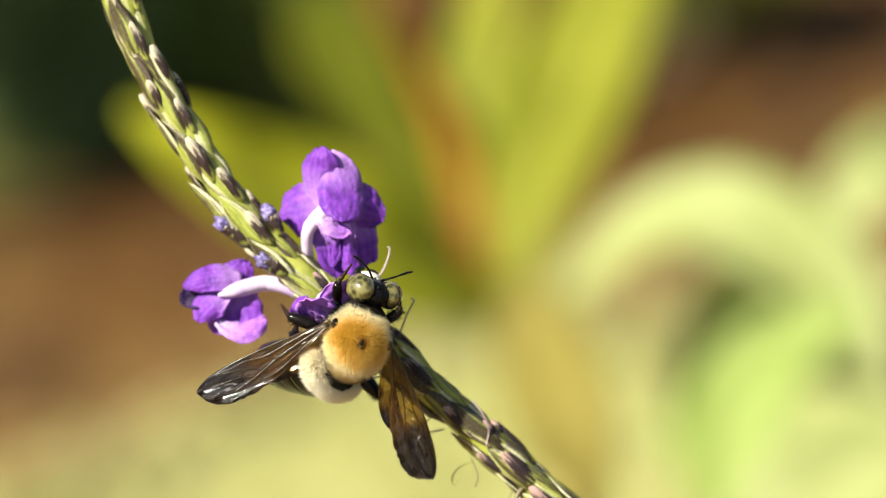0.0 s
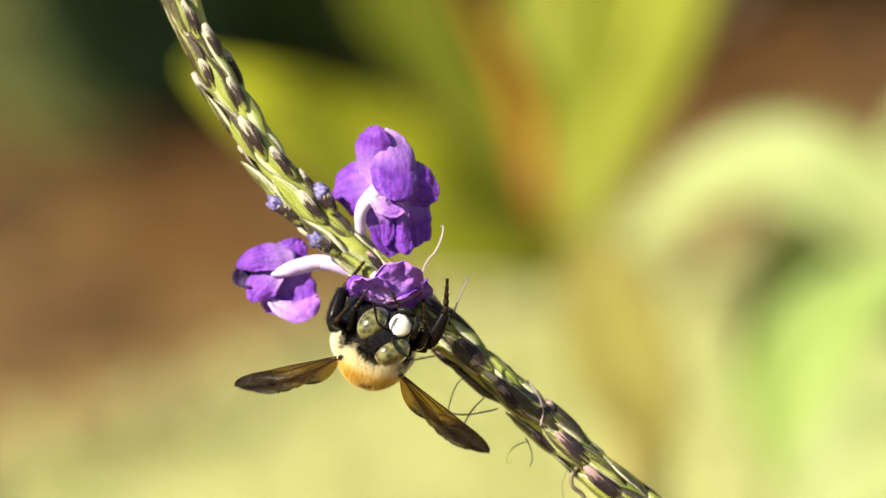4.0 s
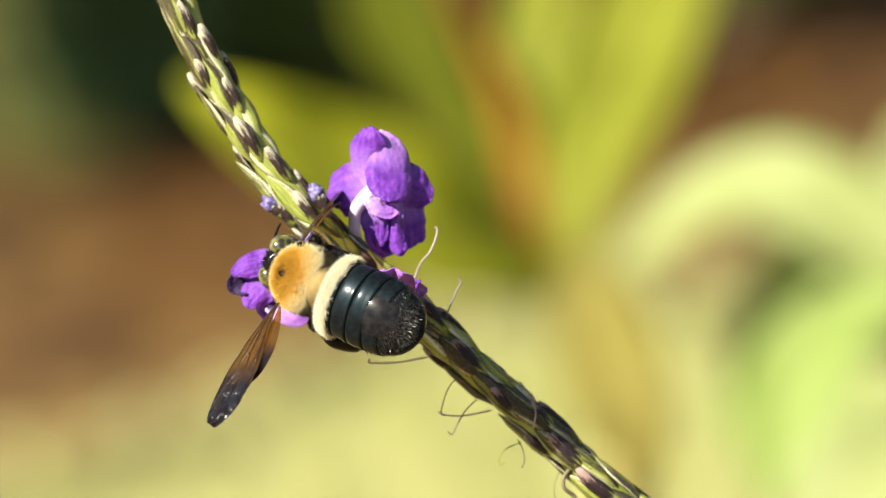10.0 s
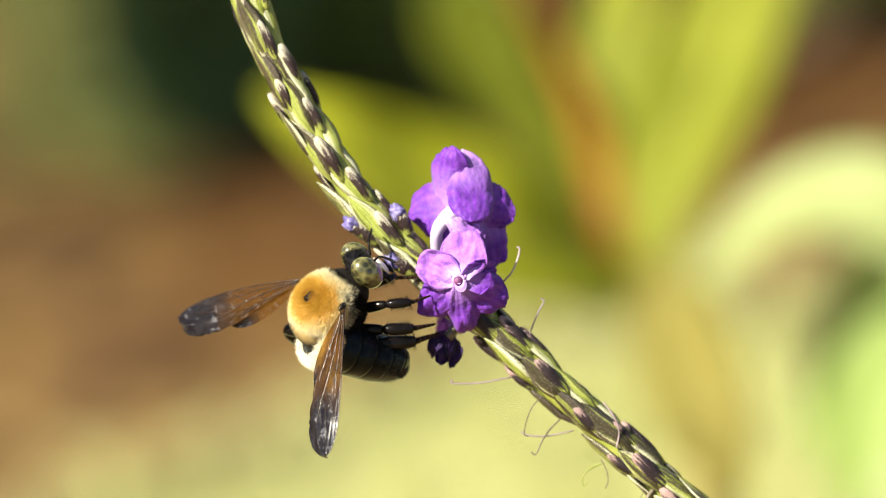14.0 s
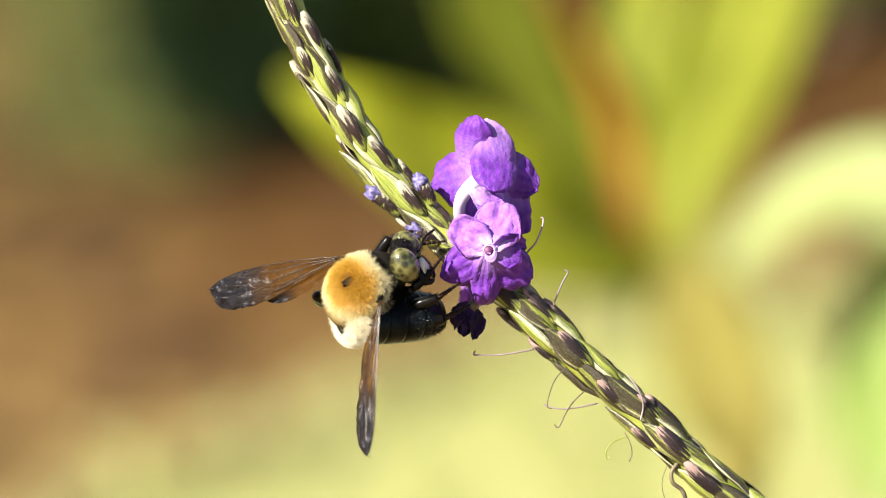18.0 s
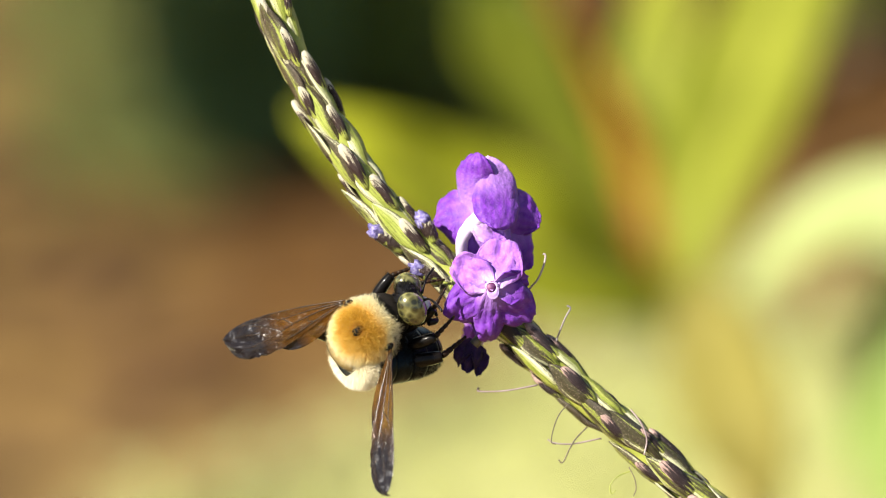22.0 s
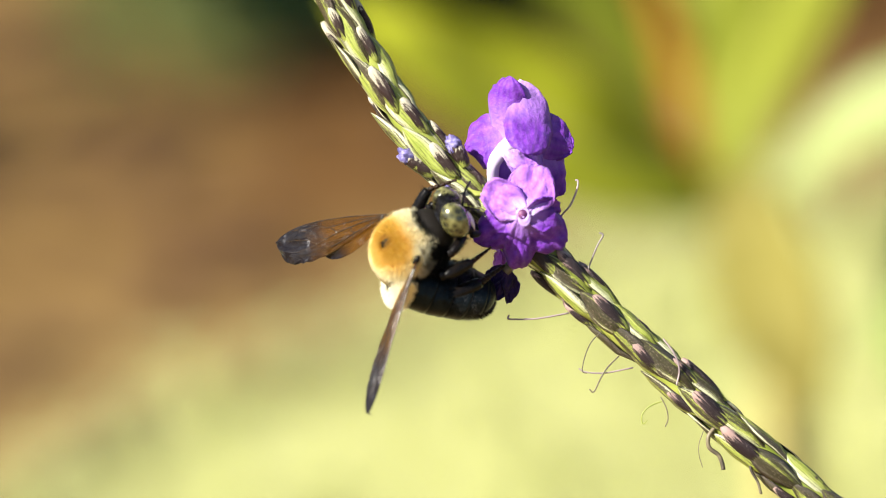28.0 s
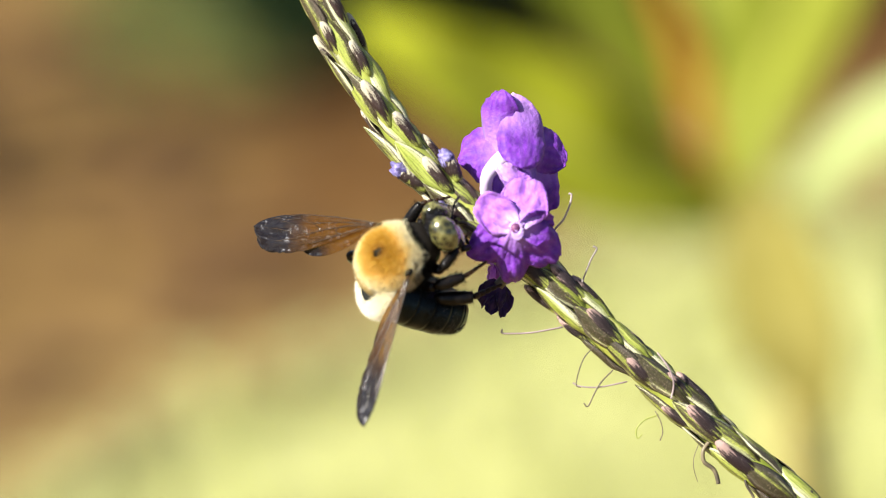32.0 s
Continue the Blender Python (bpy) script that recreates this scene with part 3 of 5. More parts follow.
bm = bmesh.new()
cols = [-0.9 + 2.4 * i / 60 for i in range(61)] + [2.5, 4.0, 6.0]
rows_ = [bm.verts.new((x, 0.45, 0.006)) for x in cols], [bm.verts.new((x, max(0.46, min(2.3, lawn_edge(x) - 0.07)), 0.008)) for x in cols]
for k in range(len(cols) - 1):
    bm.faces.new((rows_[0][k], rows_[0][k + 1], rows_[1][k + 1], rows_[1][k]))
rng = random.Random(9)
for _ in range(2200):
    x = rng.uniform(-0.8, 0.9)
    y = lawn_edge(x) - 0.08 + abs(rng.gauss(0, 0.05))
    a, r = rng.uniform(0, 6.28), rng.uniform(0.004, 0.009)
    bm.faces.new([bm.verts.new((x + r * rng.uniform(0.7, 1.2) * math.cos(a + q), y + r * rng.uniform(0.7, 1.2) * math.sin(a + q), 0.009)) for q in (0, 1.26, 2.51, 3.77, 5.03)])
lawn = part("lawn", bm, TURF, None, "", 1.0)
tagged(lawn, "pale sunlit yellow-green turf beside bare soil", "lawn", kind="structure")

rng = random.Random(4)
verts, faces = [], []
while len(faces) < 16000:
    x, y = rng.uniform(-0.6, 1.0), rng.uniform(0.85, 2.2)
    if y > lawn_edge(x) - 0.06 + rng.gauss(0, 0.03):
        continue
    h, a, w = rng.uniform(0.012, 0.035), rng.uniform(0, 6.28), rng.uniform(0.0008, 0.0018)
    lx, ly = math.cos(a), math.sin(a)
    k = len(verts)
    b = rng.uniform(0.2, 0.9) * h
    verts += [(x - ly * w, y + lx * w, 0.002), (x + ly * w, y - lx * w, 0.002), (x + lx * b * 0.35 + ly * w * 0.7, y + ly * b * 0.35 - lx * w * 0.7, h * 0.6), (x + lx * b, y + ly * b, h)]
    faces += [(k, k + 1, k + 2), (k, k + 2, k + 3)]
me = bpy.data.meshes.new("grass")
me.from_pydata(verts, [], faces)
me.materials.append(GRASS)
tagged(new("grass", me), "short dry pale green grass blades on the lawn", "grass", kind="stuff")

verts, faces = [], []
while len(faces) < 9000:
    x, y = rng.uniform(-0.9, 0.8), rng.uniform(1.0, 3.0)
    if y < lawn_edge(x) - 0.02:
        continue
    a, l, w, z = rng.uniform(0, 6.28), rng.uniform(0.006, 0.025), rng.uniform(0.002, 0.006), rng.uniform(0.001, 0.008)
    c, s, t = math.cos(a), math.sin(a), rng.uniform(-0.4, 0.4)
    k = len(verts)
    for p, q, r in ((-l, -w, 0), (l, -w, 0), (l, w, 0), (-l, w, 0), (-l, -w, 1), (l, -w, 1), (l, w, 1), (-l, w, 1)):
        verts.append((x + p * c - q * s, y + p * s + q * c, max(0.0, z + p * t * 0.5) + 0.002 * r))
    faces += [(k + 4, k + 5, k + 6, k + 7), (k, k + 1, k + 5, k + 4), (k + 1, k + 2, k + 6, k + 5), (k + 2, k + 3, k + 7, k + 6), (k + 3, k, k + 4, k + 7)]
me = bpy.data.meshes.new("mulch")
me.from_pydata(verts, [], faces)
me.materials.append(CHIP)
tagged(new("mulch", me), "scattered brown bark mulch chips on bare soil", "mulch", kind="stuff")


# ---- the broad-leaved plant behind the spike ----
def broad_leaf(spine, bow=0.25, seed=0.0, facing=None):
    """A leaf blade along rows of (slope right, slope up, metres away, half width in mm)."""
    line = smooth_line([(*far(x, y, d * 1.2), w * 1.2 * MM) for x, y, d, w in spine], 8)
    pts = [Vector(q[:3]) for q in line]
    n = len(pts) - 1
    face = (STAGE.to_3x3() @ Vector(facing or (-0.25, 0.35, 1.0))).normalized()

    def fn(s, w):
        i = min(n, int(round(s * n)))
        d = (pts[min(i + 1, n)] - pts[max(i - 1, 0)]).normalized()
        side = d.cross(face).normalized()
        up = side.cross(d)
        x = 2 * w - 1
        hw = line[i][3]
        return pts[i] + side * hw * x + up * hw * (bow * abs(x) + 0.10 * noise.noise(Vector((s * 6, x * 1.5, seed))))

    return shell(fn, n, 8, 0.0006)


leafy = tagged(new("broad_leaved_plant"), "leafy plant with broad lime-green leaves on reddish stems", "plant")
leafy.matrix_world = Matrix.Translation((0.065, 0.61, 0.0))
HOLD = leafy.matrix_world.inverted()


def leaf_part(spine, mat, label, **kw):
    ob = part("leaf", broad_leaf(spine, **kw), mat, None, label, 1.0)
    ob.data.transform(HOLD)
    ob.parent = leafy
    return ob


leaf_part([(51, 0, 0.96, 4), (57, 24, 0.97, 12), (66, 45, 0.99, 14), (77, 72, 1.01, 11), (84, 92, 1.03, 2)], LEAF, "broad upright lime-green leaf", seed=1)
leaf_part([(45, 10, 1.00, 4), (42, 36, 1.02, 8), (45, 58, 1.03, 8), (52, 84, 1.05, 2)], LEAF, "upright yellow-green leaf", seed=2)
leaf_part([(48, -6, 0.95, 4), (23, 5, 0.93, 14), (0, 18, 0.92, 14), (-20, 30, 0.91, 8), (-36, 40, 0.91, 1)], LEAF_SUNLIT, "broad lime-green leaf reaching sideways", seed=3, facing=(-0.1, 0.5, 1.0))
leaf_part([(39.6, 11.3, 1.04, 3), (26.7, 30.5, 1.04, 8), (17.7, 45.3, 1.04, 10), (8.6, 60, 1.04, 10), (2.2, 68.9, 1.04, 1)], LEAF_OLIVE, "leaf coloured olive-green for half shade", seed=4)
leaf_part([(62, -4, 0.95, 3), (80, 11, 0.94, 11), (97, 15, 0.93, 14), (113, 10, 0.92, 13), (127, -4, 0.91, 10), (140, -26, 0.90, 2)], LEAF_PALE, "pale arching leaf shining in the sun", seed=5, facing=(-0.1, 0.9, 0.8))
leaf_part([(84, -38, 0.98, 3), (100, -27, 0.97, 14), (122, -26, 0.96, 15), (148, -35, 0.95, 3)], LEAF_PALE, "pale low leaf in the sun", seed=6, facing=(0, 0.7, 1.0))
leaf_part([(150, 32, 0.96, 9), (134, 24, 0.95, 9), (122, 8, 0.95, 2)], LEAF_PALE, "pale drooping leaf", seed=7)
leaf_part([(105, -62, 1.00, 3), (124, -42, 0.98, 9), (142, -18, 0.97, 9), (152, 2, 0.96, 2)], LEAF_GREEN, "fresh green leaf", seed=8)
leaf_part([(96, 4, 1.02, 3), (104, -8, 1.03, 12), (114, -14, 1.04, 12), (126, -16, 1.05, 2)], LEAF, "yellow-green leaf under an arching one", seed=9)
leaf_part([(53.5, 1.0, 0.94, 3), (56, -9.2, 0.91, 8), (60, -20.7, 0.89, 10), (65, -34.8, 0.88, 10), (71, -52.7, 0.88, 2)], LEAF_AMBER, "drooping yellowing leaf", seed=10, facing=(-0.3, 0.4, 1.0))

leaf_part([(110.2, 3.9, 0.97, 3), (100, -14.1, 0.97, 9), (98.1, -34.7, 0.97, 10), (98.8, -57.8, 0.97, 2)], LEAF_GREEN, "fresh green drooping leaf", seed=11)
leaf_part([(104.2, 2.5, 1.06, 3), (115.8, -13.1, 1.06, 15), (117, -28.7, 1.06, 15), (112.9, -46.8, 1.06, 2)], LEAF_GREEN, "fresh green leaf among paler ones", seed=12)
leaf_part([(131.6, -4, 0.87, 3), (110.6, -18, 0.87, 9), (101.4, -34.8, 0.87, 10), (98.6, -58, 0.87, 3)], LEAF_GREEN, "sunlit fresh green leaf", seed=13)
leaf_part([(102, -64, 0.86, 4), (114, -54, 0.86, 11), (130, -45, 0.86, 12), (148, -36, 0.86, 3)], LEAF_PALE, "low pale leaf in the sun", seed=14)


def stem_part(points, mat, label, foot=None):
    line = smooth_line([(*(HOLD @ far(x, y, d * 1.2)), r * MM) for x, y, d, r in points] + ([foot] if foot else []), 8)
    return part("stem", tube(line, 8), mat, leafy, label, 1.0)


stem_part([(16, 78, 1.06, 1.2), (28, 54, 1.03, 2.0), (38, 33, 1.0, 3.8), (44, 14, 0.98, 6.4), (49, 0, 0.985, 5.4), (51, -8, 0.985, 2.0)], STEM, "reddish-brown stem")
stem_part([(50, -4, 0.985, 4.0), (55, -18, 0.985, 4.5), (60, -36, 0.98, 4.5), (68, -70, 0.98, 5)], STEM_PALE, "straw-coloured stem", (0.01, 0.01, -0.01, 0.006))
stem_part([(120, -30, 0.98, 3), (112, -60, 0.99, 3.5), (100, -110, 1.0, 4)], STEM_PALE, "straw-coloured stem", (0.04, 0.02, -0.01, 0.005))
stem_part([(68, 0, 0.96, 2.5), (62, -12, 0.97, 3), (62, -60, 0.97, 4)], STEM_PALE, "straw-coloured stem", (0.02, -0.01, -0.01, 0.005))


# ---- the shrubs behind, and two unseen ones added to cast shade ----
def shrub(name, centre, size, count, leaf_len, mat, label, seed, trunk_to):
    """A rounded bush: a forked stem and many small leaves, joined into one crown with an uneven outline."""
    rg = random.Random(seed)
    root = tagged(new(name), label, "shrub")
    root.matrix_world = Matrix.Translation(trunk_to)
    c = Vector(centre) - Vector(trunk_to)
    limb = bmesh.new()
    for k in range(6):
        tip = c + Vector((rg.uniform(-0.6, 0.6) * size[0], rg.uniform(-0.6, 0.6) * size[1], rg.uniform(-0.3, 0.6) * size[2]))
        tube(smooth_line([(0.01 * k - 0.02, 0, -0.01, 0.006), (*(tip * 0.45 + Vector((0.03, 0.02 * k - 0.05, 0))), 0.004), (*tip, 0.0015)], 5), 6, limb)
    part("trunk", limb, WOOD, root, "", 1.0)
    verts, faces = [], []
    lumps = [(Vector((rg.gauss(0, 0.5), rg.gauss(0, 0.5), rg.gauss(0, 0.5))), rg.uniform(0.35, 0.7)) for _ in range(14)]
    for _ in range(count):
        o, r = lumps[rg.randrange(14)]
        d = Vector((rg.gauss(0, 1), rg.gauss(0, 1), rg.gauss(0, 1))).normalized()
        q = o * 0.75 + d * r * rg.uniform(0.6, 1.0)
        p = c + Vector((q.x * size[0], q.y * size[1], q.z * size[2]))
        if p.z + trunk_to[2] < 0.005:
            continue
        ax = (d + Vector((rg.gauss(0, 0.6), rg.gauss(0, 0.6), rg.gauss(0, 0.6) - 0.2))).normalized()
        sd = ax.orthogonal().normalized()
        nm = ax.cross(sd)
        ln = leaf_len * rg.uniform(0.6, 1.3)
        k = len(verts)
        for a, b, e in ((0, 0, 0), (0.35, 0.24, 0.04), (0.7, 0.20, 0.02), (1, 0, -0.08), (0.7, -0.20, 0.02), (0.35, -0.24, 0.04)):
            verts.append(p + ax * ln * a + sd * ln * b + nm * ln * e)
        faces += [(k, k + 1, k + 2, k + 3), (k, k + 3, k + 4, k + 5)]
    me = bpy.data.meshes.new("crown")
    me.from_pydata(verts, [], faces)
    me.materials.append(mat)
    part("crown", me, mat, root)
    return root


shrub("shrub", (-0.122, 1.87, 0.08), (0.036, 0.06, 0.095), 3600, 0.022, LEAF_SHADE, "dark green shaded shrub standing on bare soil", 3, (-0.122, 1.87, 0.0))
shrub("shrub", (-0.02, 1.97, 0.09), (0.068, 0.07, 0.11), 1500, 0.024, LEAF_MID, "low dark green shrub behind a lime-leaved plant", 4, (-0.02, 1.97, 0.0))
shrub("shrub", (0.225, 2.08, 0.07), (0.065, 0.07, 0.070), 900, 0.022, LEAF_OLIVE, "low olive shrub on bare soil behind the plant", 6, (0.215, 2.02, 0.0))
# the last two stand out of view, added only to block the sun
shrub("shrub", (-0.905, 1.45, 0.86), (0.043, 0.10, 0.085), 6000, 0.036, LEAF_SHADE, "unseen tall leafy shrub added to shade the bed", 8, (-1.12, 1.44, 0.0))
shrub("shrub", (-0.317, 1.62, 0.55), (0.055, 0.13, 0.055), 44, 0.024, LEAF_SHADE, "unseen loose shrub added to thin the sun on the soil", 12, (-0.52, 1.55, 0.0))

# a flat leaf mat in place of the sunlit bush beside the dark shrub
rg = random.Random(31)
verts, faces = [], []
while len(faces) < 4000:
    x, y = rg.uniform(-0.34, -0.10), rg.uniform(1.70, 2.60)
    rim = -0.165 + 0.020 * math.sin(11 * y) + 0.012 * math.sin(29 * y) - 0.10 * max(0.0, 1.80 - y)
    if x < rim - 0.085 + rg.gauss(0, 0.02) or x > rim + rg.gauss(0, 0.012) or y < 1.76 + 0.03 * math.sin(17 * x) + rg.gauss(0, 0.03):
        continue
    a, ln, z = rg.uniform(0, 6.28), rg.uniform(0.009, 0.018), rg.uniform(0.004, 0.022)
    ax = Vector((math.cos(a), math.sin(a), rg.gauss(0.05, 0.25))).normalized()
    sd = ax.cross(Vector((rg.gauss(-0.2, 0.25), rg.gauss(-0.2, 0.25), 1.0))).normalized()
    k = len(verts)
    for p, q in ((0, 0), (0.35, 0.26), (0.7, 0.20), (1, 0), (0.7, -0.20), (0.35, -0.26)):
        v = Vector((x, y, z)) + ax * ln * p + sd * ln * q
        verts.append((v.x, v.y, max(0.001, v.z)))
    faces += [(k, k + 1, k + 2, k + 3), (k, k + 3, k + 4, k + 5)]
me = bpy.data.meshes.new("ground_cover")
me.from_pydata(verts, [], faces)
me.materials.append(LEAF_GREY_OLIVE)
tagged(new("ground_cover", me), "low olive-green leaf mat standing in for a sunlit bush", "plant", kind="stuff")

# ---- the flower spike ----
SPINE = [(-23.6, 58.0, -2.0), (-22.3, 48.0, -0.8), (-21.0, 40.0, 0.0), (-19.1, 32.4, 0.0), (-16.9, 25.7, 0.0), (-13.4, 19.2, 0.0), (-9.5, 13.1, 0.0), (-5.4, 7.3, 0.0), (-0.9, 2.6, 0.0), (4.4, -2.2, 0.0), (8.4, -5.6, 0.0), (12.1, -9.0, 0.0), (17.0, -13.6, 0.0), (22.2, -18.2, 0.0), (27.8, -23.2, 0.0), (33.6, -28.3, 0.0), (39.4, -33.2, -0.4), (47.6, -40.0, -1.0), (60.6, -51.0, -4.0)]

spike = tagged(new("flower_spike"), "curved green porterweed flower spike with violet flowers", "flower")
spike.matrix_world = STAGE
axis_line = smooth_line(SPINE, 10)
axis_pts = [Vector(q) for q in axis_line]
lengths = [0.0]
for a, b in zip(axis_pts, axis_pts[1:]):
    lengths.append(lengths[-1] + (b - a).length)


def on_axis(s):
    """The spine's place and its way towards the tip, s millimetres from the tip."""
    s = max(0.0, min(lengths[-1] - 1e-6, s))
    i = max(k for k in range(len(lengths)) if lengths[k] <= s)
    i = min(i, len(axis_pts) - 2)
    f = (s - lengths[i]) / (lengths[i + 1] - lengths[i])
    return axis_pts[i].lerp(axis_pts[i + 1], f), (axis_pts[i] - axis_pts[i + 1]).normalized()


def girth(s):
    return 0.9 + 0.93 * min(1.0, s / 30.0)


ground_at = STAGE.inverted() @ Vector((0.22, 0.10, -0.01)) / MM
stem_line = [(*on_axis(s)[0], girth(s) * 0.92) for s in np.linspace(0.5, lengths[-1], 90)]
part("rachis", tube(stem_line, 10, wobble=0.15), RACHIS, spike)
end = axis_pts[-1]
part("stalk", tube(smooth_line([(*end, 1.5), (*(end + Vector((28, -30, -8))), 1.7), (*(end.lerp(ground_at, 0.45) + Vector((25, 0, 0))), 2.2), (*ground_at, 3.0)], 12), 10), RACHIS, spike, "green stalk rooted in the soil")


def bract_mesh(name, length, width, mat, bulge, seed):
    """A lance-shaped bract that wraps the spike: y to the tip, z outward."""
    def fn(s, w):
        x = 2 * w - 1
        hw = width * math.sin(math.pi * min(0.985, s ** 1.5)) ** 0.9 * (1.2 - 0.25 * s) + 0.03
        z = -0.65 + 0.85 * min(1.0, s * 2.4) + bulge * math.sin(math.pi * s) * (1 - 0.6 * x * x) - 0.45 * hw * x * x + 0.30 * max(0, s - 0.6) ** 1.3 - 0.5 * max(0, s - 0.85)
        z += 0.12 * noise.noise(Vector((s * 5, x * 2, seed))) + 0.07 * noise.noise(Vector((s * 12, x * 5, seed)))
        return (hw * x + 0.30 * noise.noise(Vector((s * 2.5, seed, 4))), length * s, z)
    return finish(shell(fn, 12, 6, 0.09), name, mat)


FRESH = [bract_mesh("bract", 10.0 + 0.6 * k, 1.30, BRACT, 0.38, k * 3.1) for k in range(4)]
SPENT = [bract_mesh("bract", 9.2 + 0.6 * k, 1.26, BRACT_OLD, 0.42, k * 2.3 + 20) for k in range(4)]


def cup_mesh(length, width, mat, seed):
    """A calyx pressed to the spike: a narrow foot, a swollen body and a blunt tip with small teeth."""
    bm = bmesh.new()
    rows_ = []
    for i in range(11):
        f = i / 10
        r = width * (0.30 + 0.70 * math.sin(math.pi * min(1.0, f ** 0.8) * 0.86)) * (0.55 if i == 10 else 1.0)
        rows_.append([bm.verts.new((r * math.cos(a) * (1 + 0.16 * noise.noise(Vector((f * 3, a, seed)))) + 0.2 * noise.noise(Vector((f * 2, seed, 1))),
                                    length * f + (0.22 * noise.noise(Vector((a * 2, seed, 8))) if i > 8 else 0), 0.72 * r * math.sin(a) * (1 + 0.2 * noise.noise(Vector((f * 4, a, seed + 4))))))
                      for a in (2 * math.pi * j / 12 for j in range(12))])
    for a, b in zip(rows_, rows_[1:]):
        for j in range(12):
            bm.faces.new((a[j], a[(j + 1) % 12], b[(j + 1) % 12], b[j]))
    bm.faces.new(rows_[0])
    bm.faces.new(rows_[-1][::-1])
    return finish(bm, "calyx", mat)


CUPS = [cup_mesh(4.6 + 0.4 * k, 0.72, CALYX, k * 5.3) for k in range(3)]
OLD_CUPS = [cup_mesh(5.2 + 0.5 * k, 0.80, CALYX_OLD, k * 5.3 + 40) for k in range(3)]


def seat(s, angle, out, lean=0.0, twist=0.0):
    """A pose on the spike: y along it to the tip, z outward at angle (0 faces the viewer)."""
    p, d = on_axis(s)
    n0 = Vector((0, 0, 1))
    n0 = (n0 - d * n0.dot(d)).normalized()
    e = d.cross(n0)
    n = n0 * math.cos(angle) + e * math.sin(angle)
    x = d.cross(n)
    m = Matrix((x, d, n)).transposed().to_4x4()
    m.translation = (p + n * out) * MM
    return m @ pose(0, 0, 0, lean, 0, twist)


FLOWER_S = 0.0
for s in lengths:
    if axis_pts[lengths.index(s)].x < 3.0:
        FLOWER_S = s
s, k = 9.0, 0
rg = random.Random(21)
while s < lengths[-1] - 4:
    old = s > FLOWER_S + 2
    ang = k * 2.39996
    ob = part("bract", (SPENT if old else FRESH)[rg.randrange(4)], None, spike)
    size = 0.62 + 0.38 * min(1.0, s / 34)
    ob.matrix_basis = seat(s, ang, girth(s) * (0.86 if not old else 0.90), rg.uniform(-1.6, 1.9) + (0.5 if old else 0), rg.uniform(-6, 6)) @ Matrix.Scale(size, 4)
    if rg.random() < 0.74:
        c = part("calyx", (OLD_CUPS if old else CUPS)[rg.randrange(3)], None, spike)
        c.matrix_basis = seat(s - 2.2 * size, ang + rg.uniform(0.30, 0.55), girth(s) * 0.92 + 0.12, rg.uniform(2.0, 5.5), rg.uniform(-7, 7)) @ Matrix.Scale(size * rg.uniform(0.70, 1.15), 4)
    s += 1.22 if s > 26 else 0.95
    k += 1


# ---- closed buds, dried styles ----
def bud(tip, foot, label):
    a, b = Vector(tip), Vector(foot)
    d = (b - a).normalized()
    stem = part("calyx", tube(smooth_line([(*a, 0.62), (*a.lerp(b, 0.3), 0.84), (*a.lerp(b, 0.7), 0.78), (*b, 0.5)], 4), 10, wobble=0.1), CALYX, spike)
    part("bud", ball(a + d * 0.35, (0.82, 0.82, 1.10), 18, 12, turn=d.to_track_quat("Z", "Y").to_matrix(), lump=0.55), BUD, stem, label)


for tip, foot in (((-2.9, 8.3, 1.6), (-1.4, 5.6, 1.2)), ((-8.3, 6.8, 1.2), (-5.0, 4.6, 0.9)), ((-3.6, 2.6, 2.4), (-0.8, 1.0, 1.8))):
    bud(tip, foot, "closed dull violet bud")

def style(line, r, mat):
    """A thread-like style left on the spike."""
    return part("style", tube([(*q, r) for q in smooth_line(line, 6)], 6), mat, spike)


style([(12.0, -6.6, 0.6), (12.6, -4.9, 1.0), (13.3, -3.2, 1.0), (13.9, -2.1, 1.0), (13.5, -1.8, 1.0)], 0.105, STYLE_GREY)
style([(10.1, -10.8, 0.8), (6.6, -11.4, 1.2), (4.1, -11.5, 1.2), (3.3, -11.4, 1.2), (3.4, -11.0, 1.2)], 0.105, STYLE)
style([(13.8, -12.8, 1.6), (12.6, -14.0, 1.8), (11.9, -15.6, 1.8), (11.6, -17.2, 1.8), (12.1, -17.5, 1.8)], 0.0675, STYLE_DRY)
style([(17.3, -16.9, 0.8), (14.1, -17.5, 1.0), (12.0, -17.4, 1.0), (11.2, -17.0, 1.0)], 0.0975, STYLE)
style([(15.7, -15.6, 1.0), (14.4, -16.9, 1.2), (13.6, -18.2, 1.2), (12.9, -19.6, 1.2), (12.4, -19.3, 1.2)], 0.09, STYLE_DRY)
style([(20.8, -20.6, 0.6), (19.2, -21.2, 0.9), (18.3, -22.2, 0.9), (18.4, -23.2, 0.9), (18.9, -22.8, 0.9)], 0.075, RACHIS)
style([(20.4, -20.2, 0.8), (21.0, -21.4, 1.0), (21.2, -22.6, 1.0), (20.9, -23.5, 1.0)], 0.075, STYLE_DRY)
style([(26.4, -23.6, 1.0), (25.7, -24.6, 1.3), (25.8, -25.8, 1.3), (26.8, -26.6, 1.3), (27.2, -27.4, 1.3), (27.4, -28.3, 1.3)], 0.255, STYLE_DRY)
style([(20.6, -13.6, 2.2), (21.8, -15.2, 2.5), (22.4, -17.0, 2.5), (22.1, -18.8, 2.3)], 0.112, STYLE)
style([(7.2, -4.4, 0.4), (8.3, -2.2, 0.9), (9.2, 0.0, 1.2), (10.2, 1.2, 1.5), (10.9, 2.8, 1.5), (11.1, 3.9, 1.5), (10.8, 4.1, 1.5)], 0.12, STYLE)
